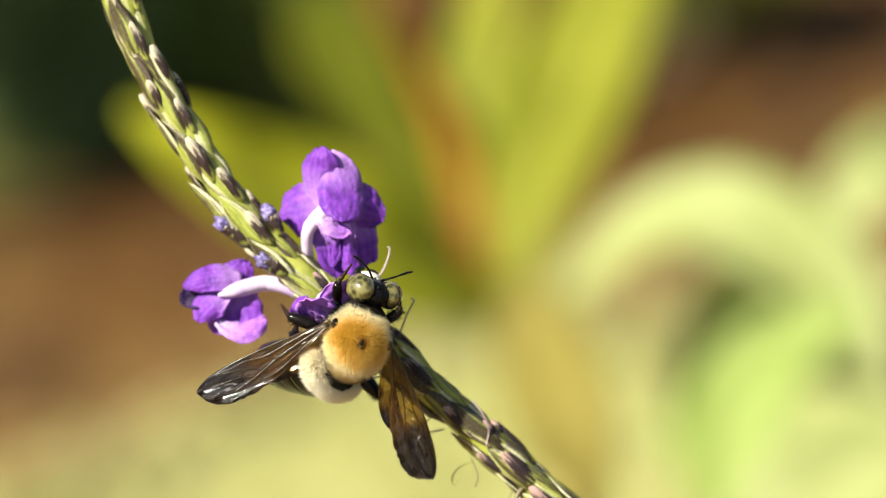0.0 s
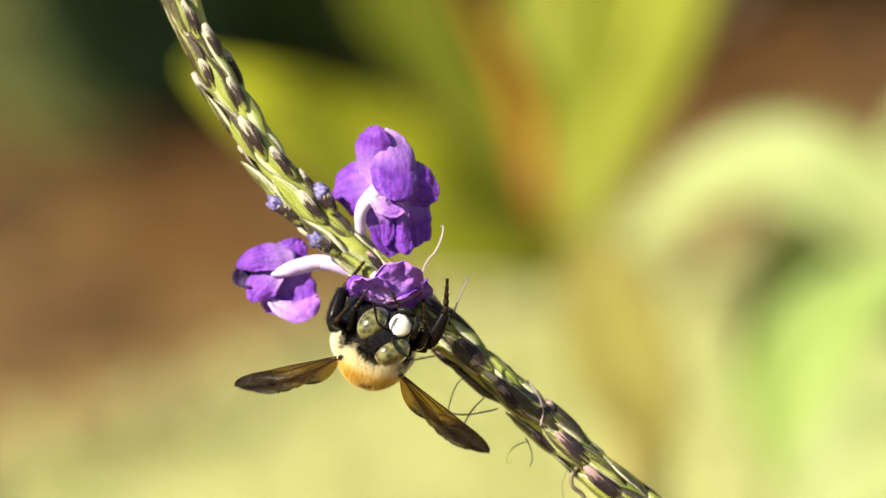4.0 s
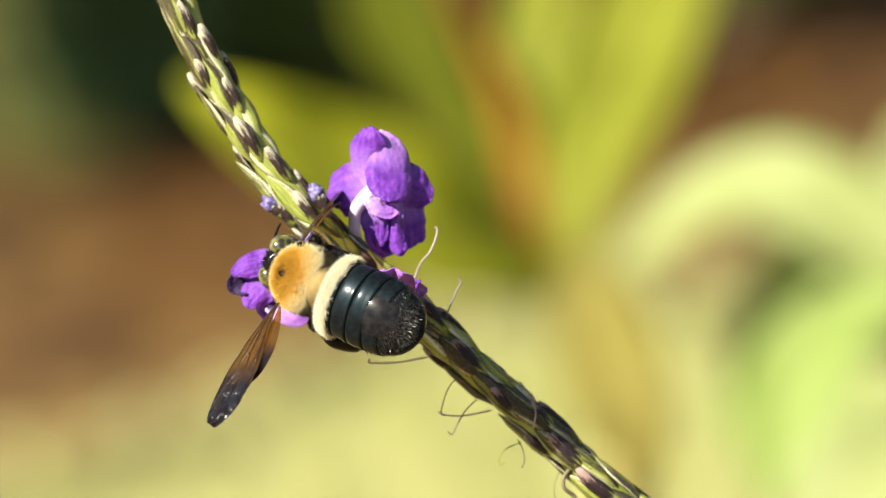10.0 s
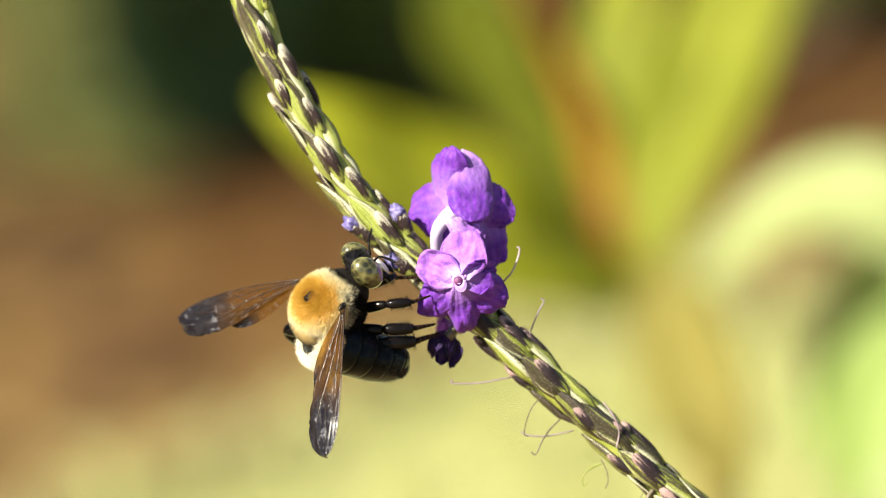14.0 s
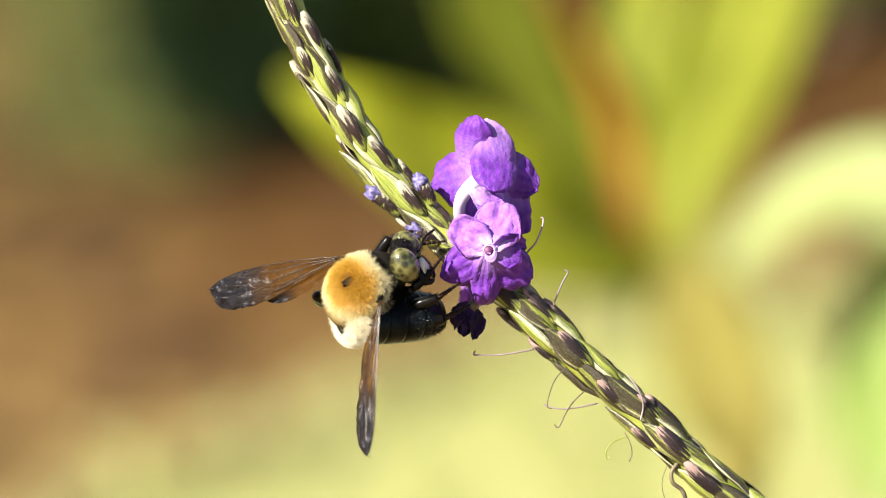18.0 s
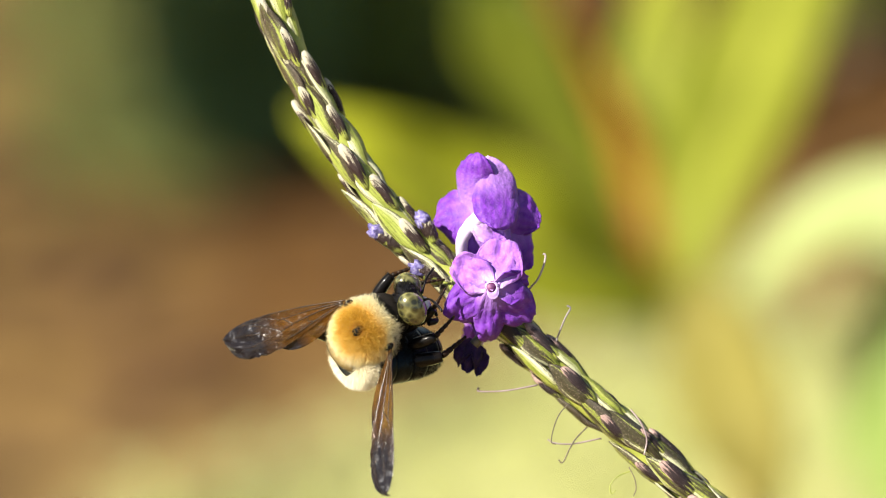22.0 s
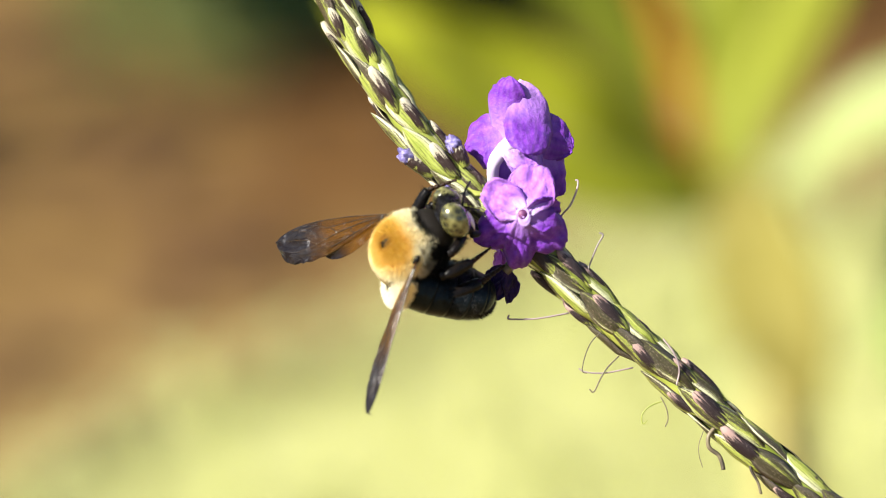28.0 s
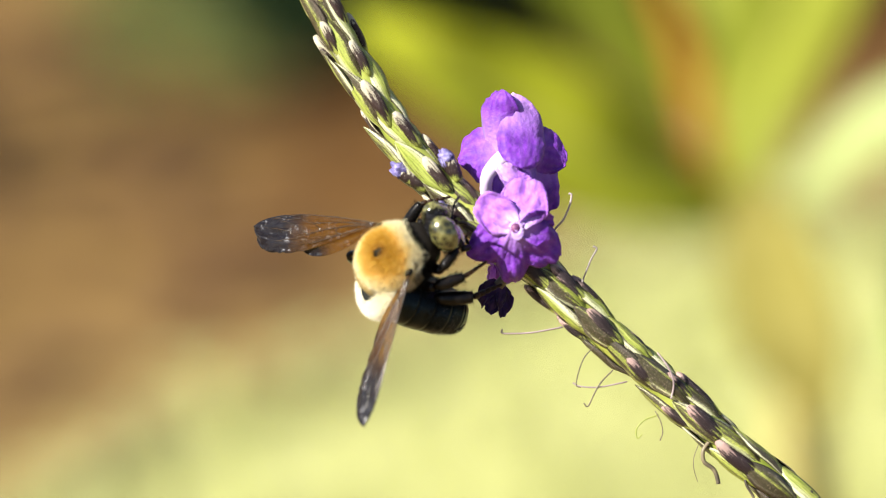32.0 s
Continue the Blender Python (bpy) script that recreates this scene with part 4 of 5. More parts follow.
style([(25.2, -24.0, 0.4), (24.7, -25.4, 0.5), (24.7, -26.7, 0.5), (25.1, -28.1, 0.5)], 0.0525, STYLE_DRY)
style([(31.0, -26.0, 1.0), (30.4, -28.0, 1.4), (31.2, -29.6, 1.4), (31.6, -31.0, 1.4)], 0.165, STYLE_DRY)


# ---- the flowers: each a pale curved tube that carries its petal lobes ----
def flower(name_label, at, stalk, petals, mat=PETAL, rough=0.62, tube_mat=TUBE, pale=()):
    """stalk: rows of (x, y, z, radius) of the tube; petals: base, way, normal, length, half width, cup, curl. All from at."""
    ob = part("flower", tube(smooth_line(stalk, 7), 14, wobble=0.08), tube_mat, spike, name_label)
    ob.location = Vector(at) * MM
    for k, (b, way, n, length, width, cup, curl) in enumerate(petals):
        part("petal", petal(b, way, n, length, width, cup, curl, rough, k * 4.7 + at[0], thick=0.10), PETAL_PALE if k in pale else mat, ob, "pale lavender petal" if k in pale else "")
    return ob


def folded_flower(label, at, stalk, lobes, tube_mat=TUBE):
    """A flower of irregular folded lobes: rows of (spine, bow, facing, material, label), placed on the stage."""
    o = Vector(at)

    def local(rows):
        return [(*(Vector(r[:3]) - o), r[3]) for r in rows]

    ob = part("flower", tube(smooth_line(local(stalk), 7), 14, wobble=0.08), tube_mat, spike, label)
    ob.location = o * MM
    for k, (spine, bow, facing, mat, text) in enumerate(lobes):
        part("petal", lobe(local(spine), bow, k * 4.7 + at[0], facing), mat, ob, text)
    return ob


UPPER = (2.4, 0.6, -1.6)
folded_flower("violet flower with drooping ruffled petals and white tube", UPPER,
              [(2.4, 0.6, -1.6, 0.6), (1.9, 2.6, -0.6, 0.64), (1.6, 4.4, 1.0, 0.68), (1.75, 6.0, 2.0, 0.74), (2.7, 7.3, 2.2, 0.9), (4.0, 8.3, 1.4, 1.1)],
              [([(3.8, 8.2, 0.4, 1.2), (3.1, 10.6, 0.6, 2.0), (3.0, 12.9, 1.2, 2.3), (3.2, 14.4, 1.6, 1.9), (3.4, 15.3, 1.4, 0.9), (3.5, 15.6, 1.2, 0.2)], -0.38, (-0.35, -0.2, 1), PETAL, "rounded hood petal"),
               ([(4.2, 15.1, 0.6, 0.5), (5.1, 13.8, 1.2, 1.6), (5.6, 12.0, 1.6, 2.5), (5.7, 10.3, 2.3, 2.75), (5.7, 8.8, 3.3, 2.6), (5.6, 7.7, 4.0, 1.8), (5.5, 7.1, 4.3, 0.8), (5.5, 6.9, 4.4, 0.2)], -0.22, (0.25, 0.0, 1), PETAL, "broad petal folded forward"),
               ([(4.4, 8.8, -0.1, 2.0), (2.6, 8.8, 0.1, 3.2), (0.9, 8.5, -0.2, 3.4), (-0.4, 8.2, -0.7, 2.7), (-1.2, 7.9, -1.1, 1.3), (-1.5, 7.8, -1.3, 0.3)], -0.30, (-0.15, 0.25, 1), PETAL, ""),
               ([(5.4, 9.6, 0.4, 2.2), (7.2, 9.0, 0.7, 3.0), (8.9, 8.3, 0.3, 2.5), (10.0, 7.7, -0.1, 1.5), (10.5, 7.4, -0.3, 0.4)], -0.26, (0.5, 0.1, 1), PETAL, ""),
               ([(5.4, 8.4, 0.3, 2.2), (6.6, 6.4, 0.8, 3.2), (7.3, 4.4, 0.7, 2.9), (7.6, 2.9, 0.4, 2.4), (7.7, 2.0, 0.3, 1.9), (7.8, 1.6, 0.2, 1.0)], -0.16, (0.4, 0.1, 1), PETAL, ""),
               ([(5.9, 7.6, 2.7, 0.5), (6.4, 6.2, 2.6, 0.8), (6.2, 4.4, 2.3, 0.8), (6.3, 2.6, 2.0, 1.0), (6.8, 1.3, 1.7, 0.9), (7.0, 0.8, 1.5, 0.3)], -0.60, (-0.3, 0.1, 1), PETAL, "folded petal rim"),
               ([(4.0, 7.6, 1.2, 1.6), (4.3, 5.4, 1.0, 2.0), (4.5, 3.4, 0.7, 1.8), (5.2, 1.7, 0.4, 1.5), (5.6, 0.8, 0.3, 0.7)], -0.20, (0.1, 0.1, 1), PETAL, ""),
               ([(2.9, 7.3, 3.0, 0.5), (4.1, 6.6, 3.1, 1.15), (5.3, 6.2, 2.8, 1.25), (6.3, 6.4, 2.4, 0.9), (6.8, 6.6, 2.2, 0.3)], -0.30, (-0.2, 0.5, 1), PETAL_PALE, "pale lavender petal"),
               ([(3.2, 6.6, 2.2, 0.4), (4.4, 5.2, 2.3, 0.8), (4.7, 3.9, 1.9, 0.85), (4.6, 2.6, 1.4, 0.7), (4.5, 1.8, 1.2, 0.3)], -0.45, (-0.1, 0.1, 1), PETAL, "")])

FRONT = (3.2, -1.6, 1.6)
front_flower = flower("open violet flower with a pale throat facing outward", FRONT,
                      [(0, 0, 0, 0.7), (0.4, 0.7, 1.6, 0.75), (1.2, 1.5, 3.0, 0.85), (1.68, 1.9, 3.9, 0.75)],
                      [((1.85, 2.0, 4.30), (0.25, 1.0, -0.40), (-0.05, 0.55, 1), 6.2, 2.8, 0.03, -0.08),
                       ((1.55, 2.0, 4.40), (-0.98, 0.72, -0.30), (-0.35, 0.35, 1), 5.4, 2.2, 0.02, -0.12),
                       ((1.95, 1.9, 4.20), (1.0, 0.12, -0.40), (0.55, -0.2, 1), 5.0, 1.9, -0.12, 0.50),
                       ((1.9, 1.75, 4.40), (0.85, -0.72, -0.45), (0.4, -0.5, 1), 6.6, 2.6, -0.08, -0.26),
                       ((1.7, 1.7, 4.55), (-0.08, -1.0, -0.40), (0.0, -0.5, 1), 7.6, 2.1, -0.14, -0.36),
                       ((1.55, 1.8, 4.50), (-0.90, -0.62, -0.40), (-0.3, -0.4, 1), 6.8, 2.6, -0.12, -0.30)], rough=0.85, pale=(0, 1))
part("throat", tube([(1.70, 1.92, 3.9, 0.64), (1.74, 1.93, 4.56, 0.70)], 14), plain("throat", [(0.4, (0.10, 0.02, 0.10)), (0.6, (0.22, 0.06, 0.16))], 900, 0.6), front_flower, "dark reddish throat")


def funnel(s_, w_):
    a = 6.2832 * w_
    r = 0.52 + (0.20 + 0.62 * max(0.0, math.cos(a + 1.2)) ** 2 + 0.10 * math.sin(3 * a)) * s_
    return (1.74 + r * math.cos(a), 1.93 + r * math.sin(a), 4.52 + 0.10 * math.sin(math.pi * min(1.0, s_ * 1.3)))


part("throat_ring", shell(funnel, 6, 24, 0.05), plain("pale_lavender", [(0.3, (0.34, 0.19, 0.60)), (0.7, (0.58, 0.44, 0.74))], 900, 0.5), front_flower, "pale ring around the throat")

LEFT = (0.9, -1.3, -0.6)
left_flower = folded_flower("violet side flower on a white tube", LEFT,
                            [(0.9, -1.3, -0.6, 0.7), (-1.2, -0.4, -0.7, 0.85), (-3.2, -0.05, -0.8, 0.92), (-5.0, -0.40, -0.5, 0.95), (-6.6, -0.85, -0.2, 0.85), (-7.9, -1.2, -0.1, 0.5), (-8.6, -1.4, -0.2, 0.2)],
                            [([(-5.9, 0.5, -0.8, 1.1), (-7.9, 0.8, -0.1, 1.7), (-10.1, 0.6, -0.1, 1.6), (-11.7, 0.0, -0.4, 1.1), (-12.6, -0.5, -0.7, 0.3)], -0.40, (-0.1, 0.5, 1), PETAL, ""),
                             ([(-7.4, -0.2, -1.9, 1.8), (-6.4, 0.9, -1.8, 2.0), (-5.6, 1.8, -2.0, 1.4), (-5.1, 2.5, -2.2, 0.4)], -0.25, (0.2, 0.2, 1), PETAL, ""),
                             ([(-8.0, -0.8, -1.6, 1.6), (-10.4, -1.2, -1.5, 2.0), (-12.1, -1.9, -1.5, 1.3), (-12.9, -2.4, -1.6, 0.3)], 0.35, (-0.2, 0.2, 1), PETAL_DARK, "dark withered petal edge"),
                             ([(-7.6, -1.2, -0.6, 0.9), (-9.2, -2.1, -0.1, 1.9), (-10.5, -3.4, -0.2, 1.6), (-11.1, -4.4, -0.4, 0.5)], -0.32, (-0.2, 0.3, 1), PETAL, ""),
                             ([(-8.2, -1.0, -1.7, 1.8), (-7.1, -2.7, -1.6, 3.3), (-6.2, -4.1, -1.4, 3.2), (-5.6, -5.2, -1.1, 2.2), (-5.3, -5.9, -0.9, 0.6)], 0.12, (0.1, -0.3, 1), PETAL, ""),
                             ([(-8.8, -4.5, -0.8, 0.4), (-7.4, -5.3, -0.4, 1.1), (-5.9, -5.5, -0.1, 1.4), (-4.4, -4.9, -0.1, 1.3), (-3.5, -4.3, -0.3, 0.7), (-3.2, -4.1, -0.4, 0.2)], -0.20, (-0.1, 0.6, 1), PETAL_PALE, "pale lower petal rim")])
FRONT_TURN = [(0.0, 60, 0, 0), (2.0, 60, 6, 4), (5.5, 60, 0, -6), (8.0, 60, 0, 0), (9.5, 68, 0, 4), (10.3, 62, 0, 0), (10.5, 52, 0, 0), (10.8, 25, 0, 8), (11.0, 6, -8, 14), (13.5, 4, -8, 12), (15.5, 0, 0, 0), (32.0, 0, 0, 0)]
LEFT_TURN = [(0.0, 0, 0, 0), (8.6, 0, 0, 0), (9.5, 0, 12, 4), (11.0, 0, 0, 2), (12.3, 0, -4, 0), (12.7, 0, -35, 4), (13.1, 0, -80, 0), (13.5, 0, -108, 0), (32.0, 0, -108, 0)]

flower("withered dark violet flower hanging limp", (4.4, -4.6, 0.5), [(0, 0, 0, 0.5), (-0.8, -0.8, 0.3, 0.55), (-1.5, -1.6, 0.3, 0.6)],
       [((-1.2, -1.2, 0.4), (-0.35, -1.0, 0.1), (0, 0.1, 1), 4.0, 1.1, 0.1, -0.7),
        ((-1.6, -1.0, 0.2), (-0.75, -1.0, -0.2), (-0.5, 0.2, 1), 3.8, 1.0, -0.1, 0.7),
        ((-1.4, -1.2, 0.0), (0.05, -1.0, -0.2), (0.5, 0.1, 1), 4.1, 1.0, 0.1, 0.8)], PETAL_DARK, 0.675, STYLE_DRY)



# ---- the carpenter bee: x to its own right, y ahead, z up its back ----
bee = tagged(new("carpenter_bee"), "male carpenter bee with golden fur and smoky amber wings", "bee")


def coat(count, centre, radii, length, width, keep, lean, seed, curve=0.35):
    """Fine hairs over an ellipsoid, each one a bent sliver."""
    rg = random.Random(seed)
    verts, faces = [], []
    c = Vector(centre)
    n = 0
    while n < count:
        d = Vector((rg.gauss(0, 1), rg.gauss(0, 1), rg.gauss(0, 1))).normalized()
        p = Vector((d.x * radii[0], d.y * radii[1], d.z * radii[2]))
        if not keep(p + c):
            continue
        nm = Vector((d.x / radii[0], d.y / radii[1], d.z / radii[2])).normalized()
        way = (nm * 0.62 + Vector(lean) + Vector((rg.gauss(0, 0.42), rg.gauss(0, 0.42), rg.gauss(0, 0.42)))).normalized()
        side = way.cross(nm + Vector((rg.gauss(0, 0.25), rg.gauss(0, 0.25), rg.gauss(0, 0.25)))).normalized()
        ln = length * rg.uniform(0.6, 1.25)
        p = p + c - nm * 0.1
        mid = p + way * ln * 0.55
        tip = mid + (way + Vector(lean) * curve).normalized() * ln * 0.5
        k = len(verts)
        verts += [p - side * width, p + side * width, mid + side * width * 0.7, mid - side * width * 0.7, tip]
        faces += [(k, k + 1, k + 2, k + 3), (k + 3, k + 2, k + 4)]
        n += 1
    me = bpy.data.meshes.new("fur")
    me.from_pydata([v * MM for v in verts], [], faces)
    return me


def fur(name, mesh, mat, parent, label):
    mesh.materials.append(mat)
    return part(name, mesh, mat, parent, label)


bm = ball((0, 0, 0), (4.1, 4.2, 3.9), 32, 24, lump=0.04)
ball((0, 3.3, -0.6), (2.9, 1.9, 2.6), 20, 14, bm)
ball((0, -3.4, -0.4), (2.9, 1.5, 2.6), 20, 14, bm)
part("thorax", bm, SKIN, bee)
part("breast", ball((0, 0.7, -2.7), (2.8, 3.3, 2.3), 24, 16, lump=0.12), FUR_BLACK, bee, "black underside of the thorax")
part("bald_spot", ball((0, -0.4, 3.75), (0.60, 0.74, 0.32), 20, 12, lump=0.25), FUR_BLACK, bee, "bare black spot")
fur("fur", coat(42000, (0, 0, 0), (4.0, 4.1, 3.8), 0.80, 0.024, lambda p: p.z > (1.15 + 0.3 * noise.noise(p * 1.7) if p.y > -1.5 else -0.8) and p.y < 3.1 + 0.3 * noise.noise(p * 1.3) and ((p.x / 0.52) ** 2 + ((p.y + 0.4) / 0.68) ** 2 > 1.0 + 0.5 * noise.noise(p * 3.0) or p.z < 0), (0, -0.25, 0.05), 1), FUR, bee, "dense golden fur, paler at the rim")
fur("fur", coat(7000, (0, 0, 0), (4.12, 4.22, 3.92), 0.55, 0.028, lambda p: (p.y > 3.15 and p.z > -1.0) or (p.y > 0.5 and -1.0 < p.z < 1.3), (0, 0.15, 0.05), 2), FUR_BLACK, bee, "short black fur on the collar")
for sx in (-1, 1):
    fur("fur", coat(1300, (0, 0, 0), (3.9, 4.0, 3.8), 0.65, 0.03, lambda p: p.x * sx > 3.3 and -0.3 < p.z < 1.3 and -0.6 < p.y < 1.6, (0.2 * sx, -0.1, -0.2), 12), FUR_PALE, bee, "cream tuft below the wing")
fur("fur", coat(1500, (0, 2.0, -0.2), (3.2, 2.2, 2.9), 0.6, 0.03, lambda p: 1.6 < p.y < 3.4 and abs(p.x) > 2.0 and 0.6 < p.z < 2.2, (0, 0.1, 0.0), 14), FUR_PALE, bee, "cream fur beside the collar")
fur("fur", coat(3500, (0, 0, -0.6), (4.1, 4.2, 3.6), 0.7, 0.03, lambda p: p.z < 0.5 and p.y > -1.5, (0, -0.2, -0.2), 3), FUR_BLACK, bee, "sparse black fur under the body")
for sx in (-1, 1):
    part("wing_base", ball((3.6 * sx, 0.8, 2.15), (0.45, 0.62, 0.35), 14, 10), LEG, bee, "glossy dark wing scale")

for ob in bee.children:
    ob.data.transform(Matrix.Diagonal((0.94, 1, 1, 1)))

# head
NECK = Vector((0, 4.0, -0.2))
head_bm = ball(Vector((0, 5.9, -0.2)) - NECK, (2.55, 1.45, 2.40), 28, 20, lump=0.05)
ball(Vector((0, 6.9, -1.9)) - NECK, (1.5, 0.7, 1.0), 16, 12, head_bm)
ball(Vector((0, 5.0, -0.3)) - NECK, (1.5, 1.0, 1.4), 16, 12, head_bm)
head = part("head", head_bm, BLACK, bee)
for sx in (-1, 1):
    part("eye", ball(Vector((1.72 * sx, 6.10, 0.30)) - NECK, (1.42, 1.48, 1.95), 28, 20, turn=Euler((0, radians(-10 * sx), radians(8 * sx))).to_matrix()), EYEMAT, head, "large olive-green compound eye with dark blotches")
    base = Vector((0.55 * sx, 7.3, -0.1)) - NECK
    elbow = base + Vector((1.1 * sx, 0.9, 0.7))
    tip = elbow + Vector((1.9 * sx, 0.9, -0.5))
    line = smooth_line([(*base, 0.15), (*elbow, 0.11), (*(elbow.lerp(tip, 0.5) + Vector((0.25 * sx, 0.2, 0))), 0.15), (*tip, 0.12)], 7)
    part("antenna", tube(line, 8, wobble=0.2), LEG, head)
    part("mandible", tube(smooth_line([(*(Vector((1.25 * sx, 6.9, -2.5)) - NECK), 0.42), (*(Vector((0.9 * sx, 7.5, -3.0)) - NECK), 0.34), (*(Vector((0.15 * sx, 7.7, -3.3)) - NECK), 0.12)], 5), 8), BLACK, head)


def face_plate(s, w):
    x = 2 * w - 1
    hw = 0.13 + 0.98 * math.sqrt(max(0.0, 1 - (2 * s - 1.08) ** 2 * 0.84))
    y = 7.46 + 0.22 * math.sin(math.pi * s) - 0.30 * x * x
    return Vector((hw * x, y, -0.45 - 2.15 * s)) - NECK


part("clypeus", shell(face_plate, 8, 8, 0.16), FACE, head, "ivory-white face plate")
for k, (x, z) in enumerate(((-0.42, 1.75), (0.42, 1.75), (0, 1.25))):
    part("ocellus", ball(Vector((x, 6.75 + 0.1 * (k == 2), z)) - NECK, (0.16, 0.16, 0.16), 10, 8), BLACK, head, "glossy black simple eye")
fur("fur", coat(900, Vector((0, 5.9, -0.2)) - NECK, (2.7, 1.4, 2.4), 0.5, 0.025, lambda p: abs(p.x) < 1.2 and (p.z > 1.2 or p.z < -1.6), (0, 0.2, 0.2), 4), FUR_BLACK, head, "short black fur")

for ob in [head] + list(head.children):
    ob.data.transform(Matrix.Scale(1.09, 4))

# abdomen
WAIST = Vector((0, -3.9, -0.7))
RINGS = [0.0, 0.17, 0.35, 0.53, 0.70, 0.86, 1.0]


def girth_at(s):
    return float(np.interp(s, (0, 0.02, 0.06, 0.18, 0.42, 0.70, 0.88, 0.96, 1.0), (2.1, 3.4, 4.05, 4.35, 4.45, 4.15, 3.2, 2.1, 0.4)))


abdomen = part("abdomen", ball((0, -5.9, -0.3), (3.8, 5.5, 2.6), 28, 18), BLACK, bee)
for k in range(6):
    bm = bmesh.new()
    rows_ = []
    for i in range(8):
        f = i / 7
        s = RINGS[k] + (RINGS[k + 1] - RINGS[k]) * (f * 1.06)
        r = girth_at(min(1, s)) * (1.0 + 0.018 * math.sin(math.pi * f) + (0.02 if i > 5 else 0) - (0.05 if i == 0 else 0))
        rows_.append([bm.verts.new((r * math.cos(a), -0.2 - 11.9 * s, r * 0.66 * math.sin(a) - 0.3 - 1.3 * s * s)) for a in (2 * math.pi * j / 36 for j in range(36))])
    rows_.append([bm.verts.new(Vector((v.co.x * 0.94, v.co.y + 0.02, (v.co.z + 0.3) * 0.94 - 0.3))) for v in rows_[-1]])
    for a, b in zip(rows_, rows_[1:]):
        for j in range(36):
            bm.faces.new((a[j], a[(j + 1) % 36], b[(j + 1) % 36], b[j]))
    part("tergite", bm, SHINE, abdomen)


def band(count, seed):
    """Dense cream hair on the rim of the first ring: the upper front face, bare at its middle, and a narrow strip over the edge."""
    rg = random.Random(seed)
    verts, faces = [], []
    while len(verts) < 5 * count:
        a = radians(rg.uniform(-28, 208))
        q = rg.random()
        if q < 0.62:
            r = 1.9 + 2.3 * math.sqrt(q / 0.62)
            if r < 2.6 + 0.5 * math.sin(a) + 0.35 * noise.noise(Vector((a * 2, r, seed))):
                continue
            y, tilt = -0.05 - 0.75 * ((r - 1.8) / 2.4) ** 2, 0.25 + 0.5 * (r - 1.9) / 2.3
        else:
            f = (q - 0.62) / 0.38
            r, y, tilt = 4.15 + 0.22 * f, -0.75 - (1.10 + 0.3 * noise.noise(Vector((a * 3, 1.0, seed)))) * f, 1.0
        out = Vector((math.cos(a), 0, math.sin(a)))
        p = Vector((out.x * r, y, out.z * r * 0.66 - 0.3))
        nm = (out * tilt + Vector((0, 1.0 - tilt, 0))).normalized()
        way = (nm * 0.6 + Vector((0, -0.25, 0.15)) + Vector((rg.gauss(0, 0.3), rg.gauss(0, 0.3), rg.gauss(0, 0.3)))).normalized()
        side = way.cross(nm + Vector((rg.gauss(0, 0.3), rg.gauss(0, 0.3), rg.gauss(0, 0.3)))).normalized() * 0.028
        ln = rg.uniform(0.5, 1.0)
        mid = p + way * ln * 0.5
        k = len(verts)
        verts += [p - side, p + side, mid + side * 0.7, mid - side * 0.7, mid + (way + Vector((0, -0.3, 0))).normalized() * ln * 0.5]
        faces += [(k, k + 1, k + 2, k + 3), (k + 3, k + 2, k + 4)]
    me = bpy.data.meshes.new("fur")
    me.from_pydata([v * MM for v in verts], [], faces)
    return me


fur("fur", band(16000, 6), FUR_BAND, abdomen, "cream-white fur on the first ring")
fur("fur", coat(5200, (0, -6.9, -0.9), (4.2, 5.2, 2.75), 0.5, 0.02, lambda p: p.y < -7.4 + 0.5 * noise.noise(p * 1.5), (0, -1.0, 0), 7), BRISTLE, abdomen, "glossy grey-black bristles toward the tail")
fur("fur", coat(9000, (0, -6.2, -0.75), (4.35, 5.9, 2.85), 0.55, 0.026, lambda p: p.z < 0.1, (0, -0.9, 0), 17), FUR_BLACK, abdomen, "black hair under the abdomen")


# wings: x out along the wing, y to the leading edge
def wing_outline(s, wide):
    front = 0.35 + 0.55 * math.sin(math.pi * min(1, s * 0.9))
    width = wide * (0.12 + 0.88 * math.sin(math.pi * 0.5 * min(1.0, s / 0.68)) ** 1.3)
    if s > 0.74:
        full = width
        width *= math.sqrt(max(0.0, 1 - ((s - 0.74) / 0.2603) ** 2))
        front -= 0.27 * (full - width)
    return front, width


def fore_wing(flip):
    def fn(s, w):
        s = 1 - (1 - s) ** 1.7
        front, width = wing_outline(s, 4.3)
        y = front - width * w
        z = 0.16 * math.sin(w * 15 + s * 4) * s + 0.35 * math.sin(math.pi * s) * (1 - w) - 0.9 * w * w * s + 0.10 * noise.noise(Vector((s * 6, w * 5, 2)))
        edge = (0.26 * noise.noise(Vector((s * 16, 1.0, 7))) + 0.20 * noise.noise(Vector((s * 41, 4.0, 7)))) * max(0.0, w - 0.8) * 5 * s
        return (17.4 * s, flip * (y + edge), z)
    return fn


def hind_wing(flip):
    def fn(s, w):
        s = 1 - (1 - s) ** 1.7
        width = 2.3 * (0.15 + 0.85 * math.sin(math.pi * 0.5 * min(1.0, s / 0.6))) * (math.sqrt(max(0.0, 1 - ((s - 0.6) / 0.4003) ** 2)) if s > 0.6 else 1)
        return (0.3 + 10.4 * s, flip * (-0.1 - 1.6 * s ** 0.8 - width * w), -0.35 - 0.25 * math.sin(w * 9) * s - 0.9 * w * s)
    return fn


